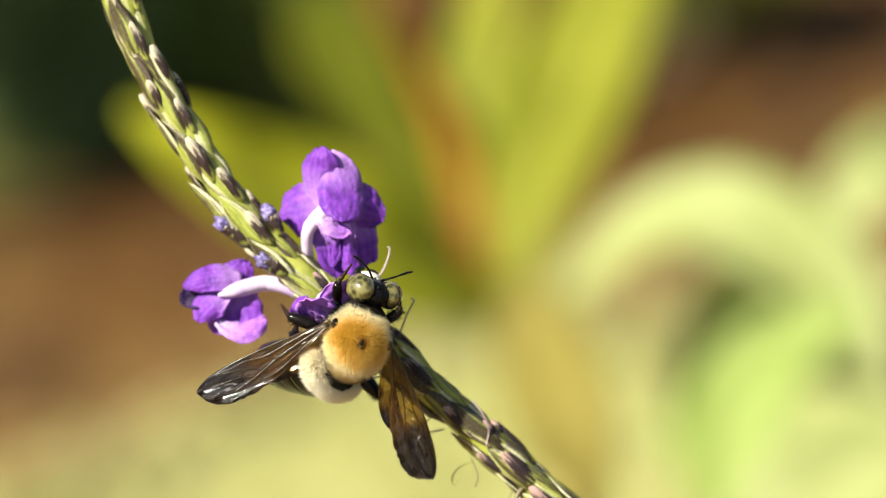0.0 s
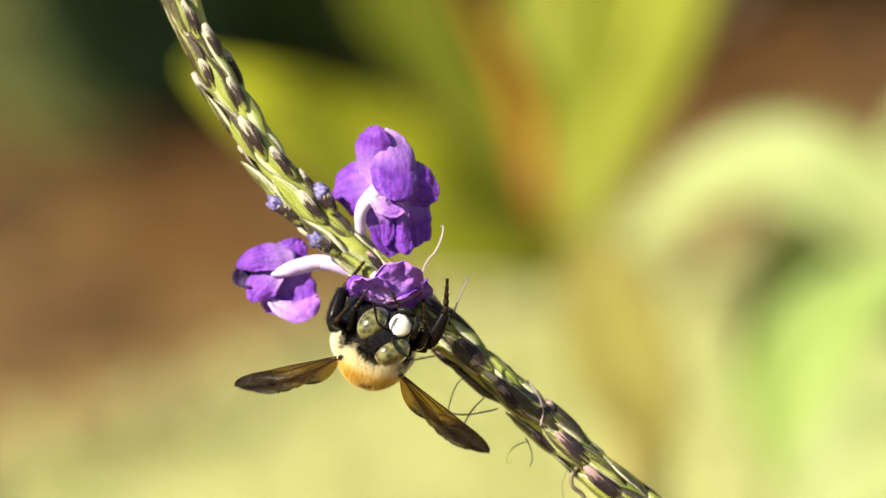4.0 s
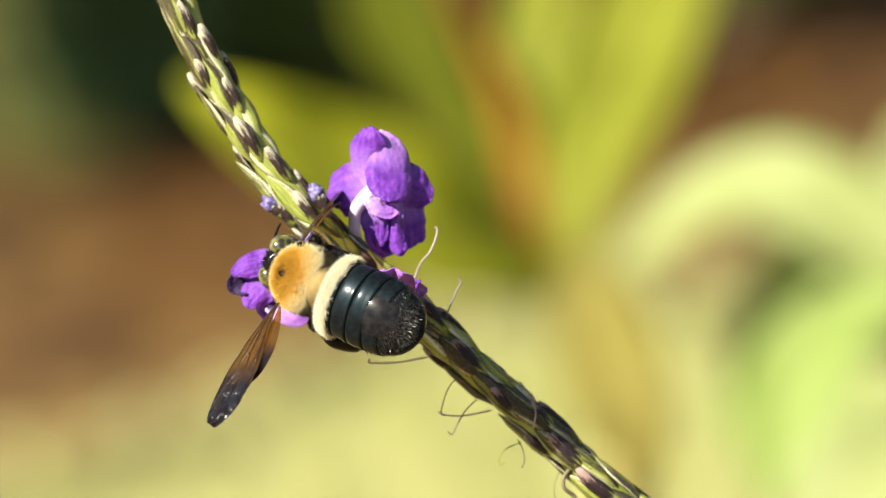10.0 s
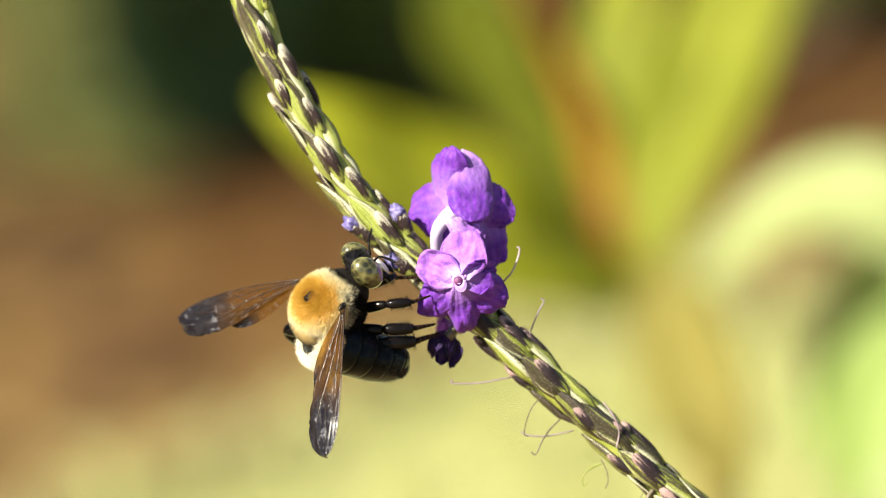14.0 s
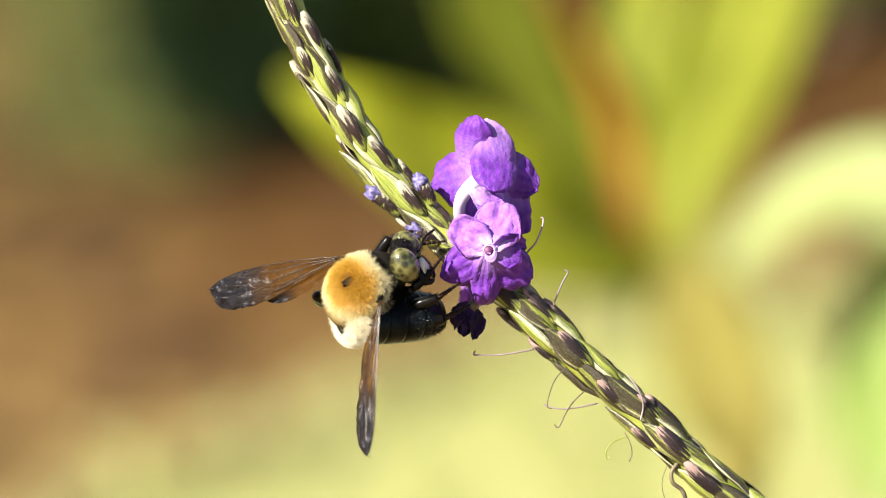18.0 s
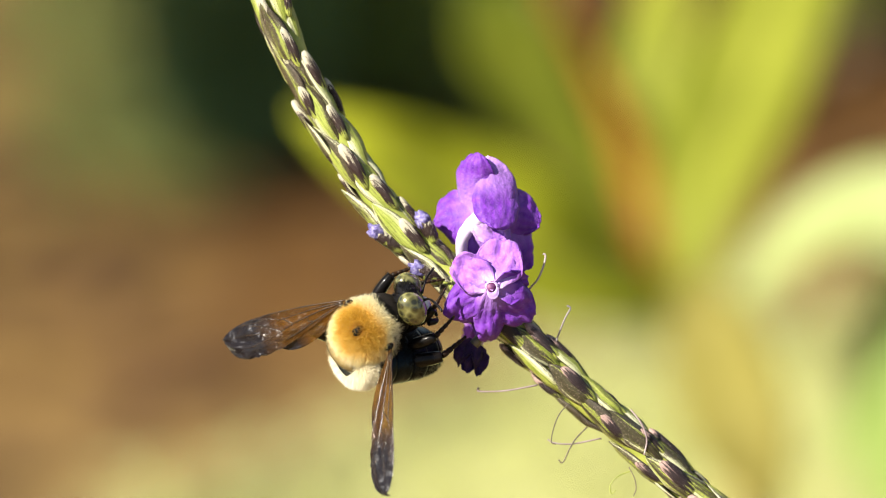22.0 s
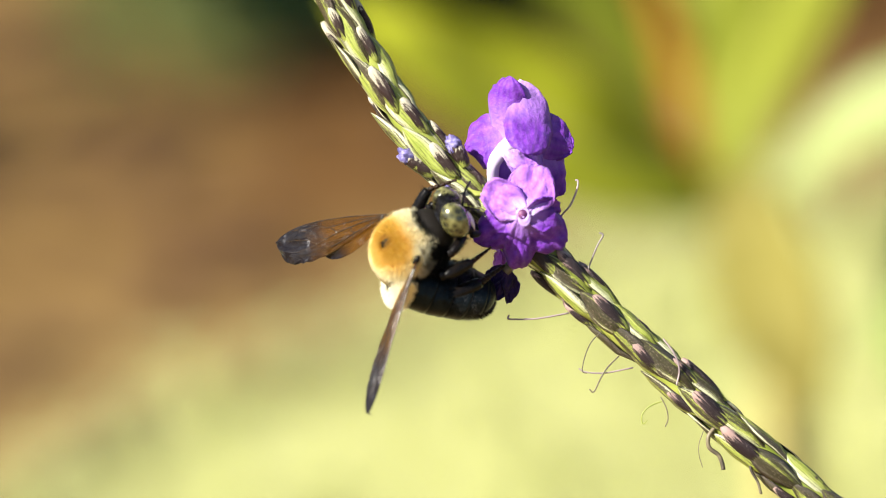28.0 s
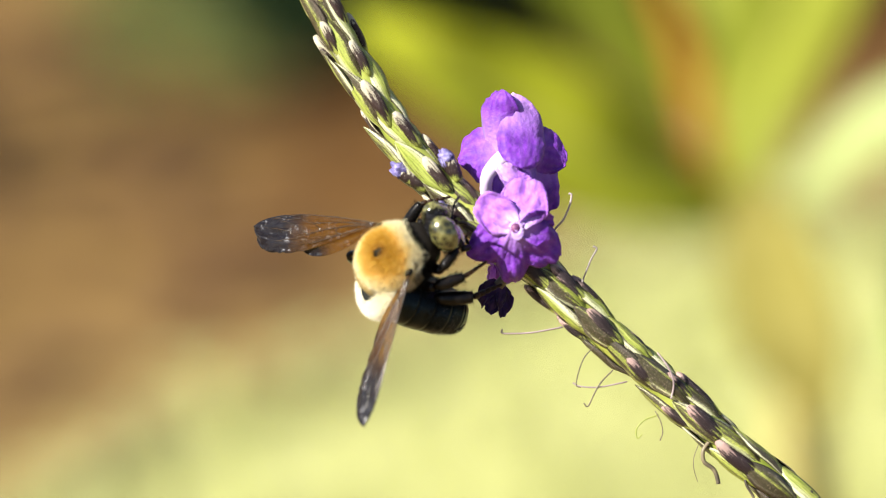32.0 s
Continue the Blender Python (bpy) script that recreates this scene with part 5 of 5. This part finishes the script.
VEINS = [[(0, 0.04), (0.3, 0.03), (0.62, 0.02), (0.86, 0.05)], [(0.02, 0.3), (0.25, 0.22), (0.5, 0.24), (0.62, 0.10)], [(0.02, 0.5), (0.2, 0.46), (0.42, 0.50), (0.60, 0.62), (0.78, 0.72)],
         [(0.02, 0.75), (0.25, 0.82), (0.5, 0.86)], [(0.42, 0.50), (0.46, 0.36), (0.50, 0.24)], [(0.52, 0.57), (0.60, 0.40), (0.66, 0.26), (0.80, 0.14)], [(0.60, 0.62), (0.68, 0.46), (0.66, 0.26)],
         [(0.68, 0.46), (0.80, 0.38), (0.90, 0.34)], [(0.62, 0.10), (0.72, 0.12), (0.84, 0.06)], [(0.25, 0.82), (0.30, 0.66), (0.30, 0.48)]]
wings = {}
for side, sx in (("left", -1), ("right", 1)):
    fn = fore_wing(sx)
    w = part("wing", shell(fn, 40, 16, 0.03), WING, bee, "smoky amber-brown wing with dark veins")
    wings[side] = w
    part("hind_wing", shell(hind_wing(sx), 26, 10, 0.03), WING, w)
    for trail in VEINS:
        line = []
        for s, a in smooth_line(trail, 8):
            p = fn(1 - (1 - min(0.99, max(0, s))) ** (1 / 1.7), min(1, max(0, a)))
            line.append((*p, 0.085 - 0.04 * s))
        part("vein", tube(line, 5), VEIN, w)

# legs: hip, then three rigid lengths
LEGS = []
for kind, hip, sizes, ankle, thick in (("front_leg", (1.5, 2.4, -3.1), (3.1, 2.9, 2.8), (2.6, 5.6, -5.6), 0.62), ("middle_leg", (1.9, -0.2, -3.6), (3.5, 3.5, 3.4), (5.0, 2.6, -6.8), 0.74),
                                       ("hind_leg", (1.9, -2.4, -3.3), (4.0, 4.6, 4.0), (5.4, -3.8, -7.2), 0.90)):
    for sx in (-1, 1):
        def limb(length, r0, r1, r2, mat, name, parent, hairs, seed):
            ob = part(name, tube(smooth_line([(0, 0, 0, r0 * 0.7), (0, length * 0.25, 0, r1), (0, length * 0.7, 0.05, r1 * 0.95), (0, length, 0, r2)], 4), 10), mat, parent)
            if hairs:
                rg = random.Random(seed)
                verts, faces = [], []
                for _ in range(hairs):
                    a, y = rg.uniform(0, 6.283), length * rg.uniform(0.1, 1.0)
                    d = Vector((math.cos(a), rg.uniform(0.2, 0.8), math.sin(a))).normalized()
                    p = Vector((math.cos(a) * r1 * 0.8, y, math.sin(a) * r1 * 0.8))
                    sd = d.orthogonal().normalized() * 0.022
                    k = len(verts)
                    verts += [(p - sd) * MM, (p + sd) * MM, (p + d * rg.uniform(0.35, 0.8)) * MM]
                    faces.append((k, k + 1, k + 2))
                me = bpy.data.meshes.new("bristles")
                me.from_pydata(verts, [], faces)
                me.materials.append(FUR_BLACK)
                return ob, me
            return ob, None
        femur, _ = limb(sizes[0], thick * 0.8, thick, thick * 0.7, LEG, kind, bee, 0, 1)
        tibia, bristles = limb(sizes[1], thick * 0.7, thick * 0.95, thick * 0.7, LEG, "tibia", femur, 240, 11)
        bm = bmesh.new()
        step = sizes[2] / 5
        for j in range(5):
            r = thick * (0.44 - 0.055 * j)
            tube([(0, step * j, 0, r * 0.72), (0, step * (j + 0.3), 0, r * 0.95), (0, step * (j + 0.85), 0, r), (0, step * (j + 0.99), 0, r * 0.8)], 8, bm)
        tarsus = part("tarsus", bm, TARSUS, femur, "rusty brown jointed foot")
        hair = part("bristles", bristles, FUR_BLACK, femur)
        LEGS.append((kind, sx, Vector((hip[0] * sx, hip[1], hip[2])), sizes, Vector((ankle[0] * sx, ankle[1], ankle[2])), femur, tibia, tarsus, hair))


# ---- what moves ----
# seconds, place in millimetres, turn; then the way the head is turned and the way each wing points
BEE = [
    (0, (6.9, -6.7, 8.0), (-8, 12, -23), (14, 12, 9), (-0.61, -0.69, -0.39), (0.70, -0.62, -0.36)),
    (0.5, (6.9, -7.6, 8.0), (-1, 23, -31), (19, 10, 5), (-0.56, -0.77, -0.31), (0.78, -0.55, -0.29)),
    (1, (5.2, -9.7, 8.5), (71, 8, -25), (2, 3, -7), (-0.79, -0.52, 0.33), (0.58, -0.65, 0.50)),
    (1.5, (3.8, -10.0, 9.0), (80, 1, -24), (0, -4, -2), (-0.74, -0.60, 0.30), (0.72, -0.63, 0.27)),
    (2, (2.8, -10.8, 9.0), (89, -1, -23), (34, -17, -4), (-0.68, -0.72, 0.14), (0.67, -0.73, 0.15)),
    (3, (3.2, -9.8, 9.0), (79, -3, -20), (42, -36, -8), (-0.66, -0.75, 0.09), (0.72, -0.69, 0.10)),
    (3.5, (3.1, -9.9, 9.0), (67, 3, -18), (37, -43, -35), (-0.60, -0.80, 0.05), (0.76, -0.65, 0.05)),
    (5.5, (3.4, -10.5, 9.0), (76, -3, -7), (-16, 52, 13), (-0.62, -0.73, 0.29), (0.68, -0.70, 0.21)),
    (6, (4.4, -11.5, 9.0), (77, -1, 3), (-3, 43, 19), (-0.66, -0.73, 0.20), (0.66, -0.73, 0.19)),
    (7, (4.2, -11.1, 9.0), (79, -1, 8), (3, 45, 11), (-0.56, -0.82, 0.09), (0.71, -0.69, 0.15)),
    (8, (3.5, -10.5, 9.0), (63, -1, -5), (-9, 2, 3), (-0.64, -0.76, 0.07), (0.68, -0.73, 0.02)),
    (8.5, (3.3, -9.5, 9.0), (-12, -8, -1), (-4, -22, -2), (-0.72, -0.60, -0.34), (0.61, -0.72, -0.34)),
    (9, (1.0, -3.7, 9.0), (-34, -12, 44), (-9, -5, -13), (-0.92, -0.21, -0.32), (0.30, 0.29, -0.91)),
    (9.25, (-0.3, -0.8, 9.0), (-34, -12, 46), (-9, -5, -13), (-0.95, -0.22, 0.22), (0.97, -0.26, 0.03)),
    (9.5, (-2.6, -3.1, 9.0), (-59, -5, 70), (0, -0, 0), (-0.89, 0.42, -0.16), (0.56, 0.69, -0.46)),
    (10, (-3.6, -1.9, 9.0), (-57, -7, 69), (0, -0, 0), (-0.81, -0.39, 0.44), (0.23, 0.77, -0.59)),
    (10.5, (-5.0, -5.4, 9.0), (-57, -30, 88), (0, 0, -10), (-0.74, -0.59, 0.32), (0.93, -0.03, -0.37)),
    (11, (-4.9, -10.3, 8.0), (-34, -70, 66), (0, -0, 0), (-0.27, -0.92, 0.27), (0.70, -0.72, -0.00)),
    (11.5, (-6.5, -9.8, 7.0), (-14, -46, 54), (-3, -8, -12), (-0.84, -0.53, -0.15), (0.51, -0.85, 0.16)),
    (12, (-9.3, -7.4, 7.0), (-21, -44, 51), (-9, -3, -18), (-0.94, -0.33, -0.09), (0.45, -0.89, 0.02)),
    (12.5, (-10.2, -7.2, 6.5), (-1, -35, 23), (-15, -1, -10), (-0.84, -0.53, -0.14), (0.52, -0.85, -0.06)),
    (13, (-10.0, -3.2, 6.0), (-30, -37, 6), (-9, -7, -15), (-0.87, -0.49, -0.02), (0.52, -0.86, -0.00)),
    (13.5, (-10.7, -2.8, 6.0), (-15, -41, -16), (-0, -11, -14), (-0.83, -0.56, -0.06), (0.54, -0.84, -0.05)),
    (16, (-10.6, -3.2, 6.0), (-1, -28, -61), (10, -21, -28), (-0.72, -0.68, -0.14), (0.73, -0.68, -0.05)),
    (17, (-9.0, -4.6, 6.0), (3, -25, -43), (-2, -34, -31), (-0.71, -0.69, -0.11), (0.71, -0.70, -0.09)),
    (18, (-9.2, -4.2, 6.0), (1, -29, -46), (1, -34, -29), (-0.65, -0.74, -0.18), (0.69, -0.71, -0.10)),
    (19, (-9.3, -3.7, 6.0), (-6, -23, -49), (2, -36, -15), (-0.60, -0.70, -0.39), (0.66, -0.75, -0.05)),
    (20, (-8.5, -6.2, 6.0), (7, -11, -35), (-7, -41, -8), (-0.62, -0.71, -0.32), (0.66, -0.67, -0.35)),
    (20.5, (-8.8, -6.7, 6.0), (18, -6, -24), (-28, -38, -0), (-0.50, -0.77, -0.39), (0.60, -0.65, -0.47)),
    (21, (-8.5, -5.6, 6.0), (2, -8, -21), (-17, -40, -2), (-0.47, -0.78, -0.42), (0.69, -0.63, -0.37)),
    (22, (-9.1, -4.7, 6.0), (1, -13, -47), (2, -39, -25), (-0.52, -0.75, -0.41), (0.74, -0.59, 0.32)),
    (23, (-10.0, -3.8, 6.0), (-17, -17, -47), (21, -25, -37), (-0.54, -0.60, -0.59), (0.68, -0.73, -0.10)),
    (24, (-8.1, -3.9, 6.0), (18, -27, -50), (-23, -28, -8), (-0.53, -0.84, -0.13), (0.72, -0.69, 0.09)),
    (25, (-9.3, -4.4, 6.0), (-4, -23, -54), (6, -22, -26), (-0.48, -0.66, -0.58), (0.70, -0.71, -0.07)),
    (25.5, (-8.1, -3.8, 6.0), (13, -32, -55), (-16, -20, -6), (-0.60, -0.74, -0.25), (0.63, -0.77, 0.03)),
    (27.5, (-7.7, -3.5, 6.0), (19, -35, -56), (-25, -20, 2), (-0.62, -0.77, -0.13), (0.62, -0.78, 0.06)),
    (28, (-7.6, -3.5, 6.0), (20, -36, -56), (-26, -20, 3), (-0.62, -0.77, -0.11), (0.62, -0.78, 0.07)),
    (30, (-7.6, -3.4, 6.0), (22, -35, -56), (-28, -25, 6), (-0.60, -0.79, -0.09), (0.62, -0.77, 0.13)),
    (31, (-7.5, -3.1, 6.0), (25, -37, -58), (-30, -20, 8), (-0.76, -0.65, -0.01), (0.59, -0.77, 0.25)),
    (32, (-8.4, -3.2, 6.0), (6, -28, -56), (-11, -30, 1), (-0.69, -0.68, -0.24), (0.68, -0.73, 0.02)),
]

# the abdomen's droop and its turn to the bee's right, degrees
TAIL = [(0, 80, -31), (0.5, 77, -28), (1, 62, -26), (1.5, 50, 0), (2, 45, 0), (8, 60, 0), (8.5, 98, 0), (9, 84, 0), (9.25, 82, 0), (9.5, 34, 0), (10.5, 20, 0), (11, 46, 0), (12, 70, 4), (12.5, 84, 10), (13, 94, 26), (16, 126, 32), (19, 128, 36), (20, 122, 34), (21, 122, 30), (22, 126, 34), (23, 130, 38), (25, 122, 36), (25.5, 112, 34), (28, 107, 30), (30, 106, 30), (31, 101, 29), (32, 110, 30)]
# how far each wing's upper side tips toward the head: seconds, left, right
TIP = [(0, 0.0, 0.0), (1, 0.3, 0.15), (2, 0.8, 0.75), (3, 0.62, 0.58), (5.5, 0.6, 0.6), (8, 0.6, 0.6), (8.5, 0.2, 0.2), (9, 0.0, 0.0), (10.5, 0.0, 0.0), (11, -0.4, 0.6), (12, -0.4, 0.9), (13, 0.0, 0.5), (16, 0.2, -0.7), (19, 0.2, -0.8), (20, 0.2, -0.5), (21, 0.2, -0.5), (22, 0.2, -0.6), (23, 0.2, -0.8), (24, 0.2, -0.5), (25, 0.2, -0.7), (28, 0.2, -0.5), (30, 0.2, -0.5), (31, 0.2, -0.15), (32, 0.2, -0.55)]
# feet that leave the usual stance: seconds, leg, side, ankle in the stage's millimetres
REACH = [(0, "middle_leg", -1, (-0.5, -3.8, 7.0)), (0, "hind_leg", -1, (0.1, -5.7, 6.0)), (0, "front_leg", -1, (5.0, 0.0, 9.5)), (0, "front_leg", 1, (12.5, -3.0, 9.0)), (0.5, "middle_leg", -1, (-0.3, -4.2, 7.0)), (0.5, "front_leg", 1, (13.0, -3.0, 10.0))]
for t in (1.5, 2, 3, 3.5, 5.5, 6, 7, 8):
    REACH += [(t, "front_leg", -1, (0.9, -5.0, 12.5)), (t, "front_leg", 1, (6.0, -5.6, 12.5)), (t, "middle_leg", -1, (-1.2, -6.4, 13.0)), (t, "middle_leg", 1, (8.8, -7.4, 11.5))]
REACH += [(3.5, "hind_leg", 1, (11.4, -6.0, 6.0)), (8.5, "front_leg", 1, (8.6, -1.5, 10.0)), (8.5, "middle_leg", -1, (-1.5, -5.0, 7.0))]
for t in (9.25, 9.5, 10, 10.5):
    REACH += [(t, "front_leg", 1, (-3.2, 3.4, 11.0)), (t, "hind_leg", 1, (3.2, -1.6, 10.0)), (t, "middle_leg", 1, (1.0, 0.5, 9.0))]
for t in (11, 11.5, 12, 12.5):
    REACH += [(t, "middle_leg", 1, (-2.0, -3.4, 8.5)), (t, "hind_leg", 1, (1.0, -6.8, 8.5)), (t, "front_leg", 1, (-4.0, -1.6, 6.0))]
for t in (13, 13.5, 16, 17, 18, 19, 20, 20.5, 21, 22, 23, 24, 25, 25.5, 27.5, 28, 30, 31, 32):
    REACH += [(t, "front_leg", 1, (-1.6, -2.0, 6.5)), (t, "middle_leg", 1, (-0.8, -5.0, 6.5)), (t, "hind_leg", 1, (-4.6, -10.6, 8.0) if t == 19 else (-2.4, -12.2, 8.5) if t == 25 else (0.2, -7.3, 5.0)), (t, "front_leg", -1, (-2.6, 1.2, 3.5)), (t, "middle_leg", -1, (-5.6, 3.0, 3.6))]


def aim(at, way, up):
    """A pose at a place with y along way and z near up."""
    y = way.normalized()
    x = y.cross(up)
    x = x.normalized() if x.length > 1e-6 else y.orthogonal().normalized()
    m = Matrix((x, y, x.cross(y))).transposed().to_4x4()
    m.translation = at
    return m


def leg_poses(hip, sizes, ankle, sx, kind):
    """Femur, tibia and tarsus poses in the bee's space, in millimetres, by the cosine rule."""
    a, b, c = sizes
    d = ankle - hip
    r = max(abs(a - b) + 0.1, min(a + b - 0.05, d.length))
    d.normalize()
    along_d = (a * a - b * b + r * r) / (2 * r)
    out = Vector((sx * 0.9, {"front_leg": 0.5, "middle_leg": 0.1, "hind_leg": -0.6}[kind], 0.75))
    out = (out - d * out.dot(d)).normalized()
    knee = hip + d * along_d + out * math.sqrt(max(0.01, a * a - along_d * along_d))
    foot = hip + d * r
    way = ((foot - knee).normalized() * 0.7 + Vector((-sx * 0.45, 0.35, -0.55))).normalized()
    return aim(hip, knee - hip, out), aim(knee, foot - knee, out), aim(foot, way, out)


def in_metres(m):
    m = m.copy()
    m.translation = m.translation * MM
    return m


def swing(rows, t, col):
    return float(np.interp(t, [r[0] for r in rows], [r[col] for r in rows]))


def motions():
    body, skull, tail, fly = [], [], [], {"left": [], "right": []}
    steps = {k: [[], [], []] for k in range(len(LEGS))}
    rg = random.Random(2)
    for t, place, turn, nod, left, right in BEE:
        m = STAGE @ in_metres(pose(*place, *turn))
        body.append((t, m))
        skull.append((t, in_metres(pose(*NECK, *nod))))
        tail.append((t, in_metres(pose(*WAIST, swing(TAIL, t, 1), -swing(TAIL, t, 2), 0))))
        for side, a, sx in (("left", left, -1), ("right", right, 1)):
            a = Vector(a).normalized()
            up = Vector((0, swing(TIP, t, 1 if sx < 0 else 2), 1))
            n = (up - a * up.dot(a)).normalized()
            w = Matrix((a, n.cross(a), n)).transposed().to_4x4()
            w.translation = Vector((3.7 * sx, 0.6, 2.3)) * MM
            fly[side].append((t, w))
        for k, (kind, sx, hip, sizes, ankle, femur, tibia, tarsus, hair) in enumerate(LEGS):
            goal = ankle + Vector((rg.uniform(-0.5, 0.5), rg.uniform(-0.6, 0.6), rg.uniform(-0.5, 0.5)))
            for when, leg, which, spot in REACH:
                if abs(when - t) < 0.01 and leg == kind and which == sx:
                    goal = pose(*place, *turn).inverted() @ Vector(spot)
            f, ti, ta = leg_poses(hip, sizes, goal, sx, kind)
            steps[k][0].append((t, in_metres(f)))
            steps[k][1].append((t, in_metres(f.inverted() @ ti)))
            steps[k][2].append((t, in_metres(f.inverted() @ ta)))
    walk(bee, body)
    walk(head, skull)
    walk(abdomen, tail)
    for side in fly:
        walk(wings[side], fly[side])
    for k, (kind, sx, hip, sizes, ankle, femur, tibia, tarsus, hair) in enumerate(LEGS):
        walk(femur, steps[k][0])
        walk(tibia, steps[k][1])
        walk(tarsus, steps[k][2])
        walk(hair, steps[k][1])
    walk(front_flower, [(t, in_metres(pose(*FRONT, a, b, c))) for t, a, b, c in FRONT_TURN])
    walk(left_flower, [(t, in_metres(pose(*LEFT, a, b, c))) for t, a, b, c in LEFT_TURN])


motions()
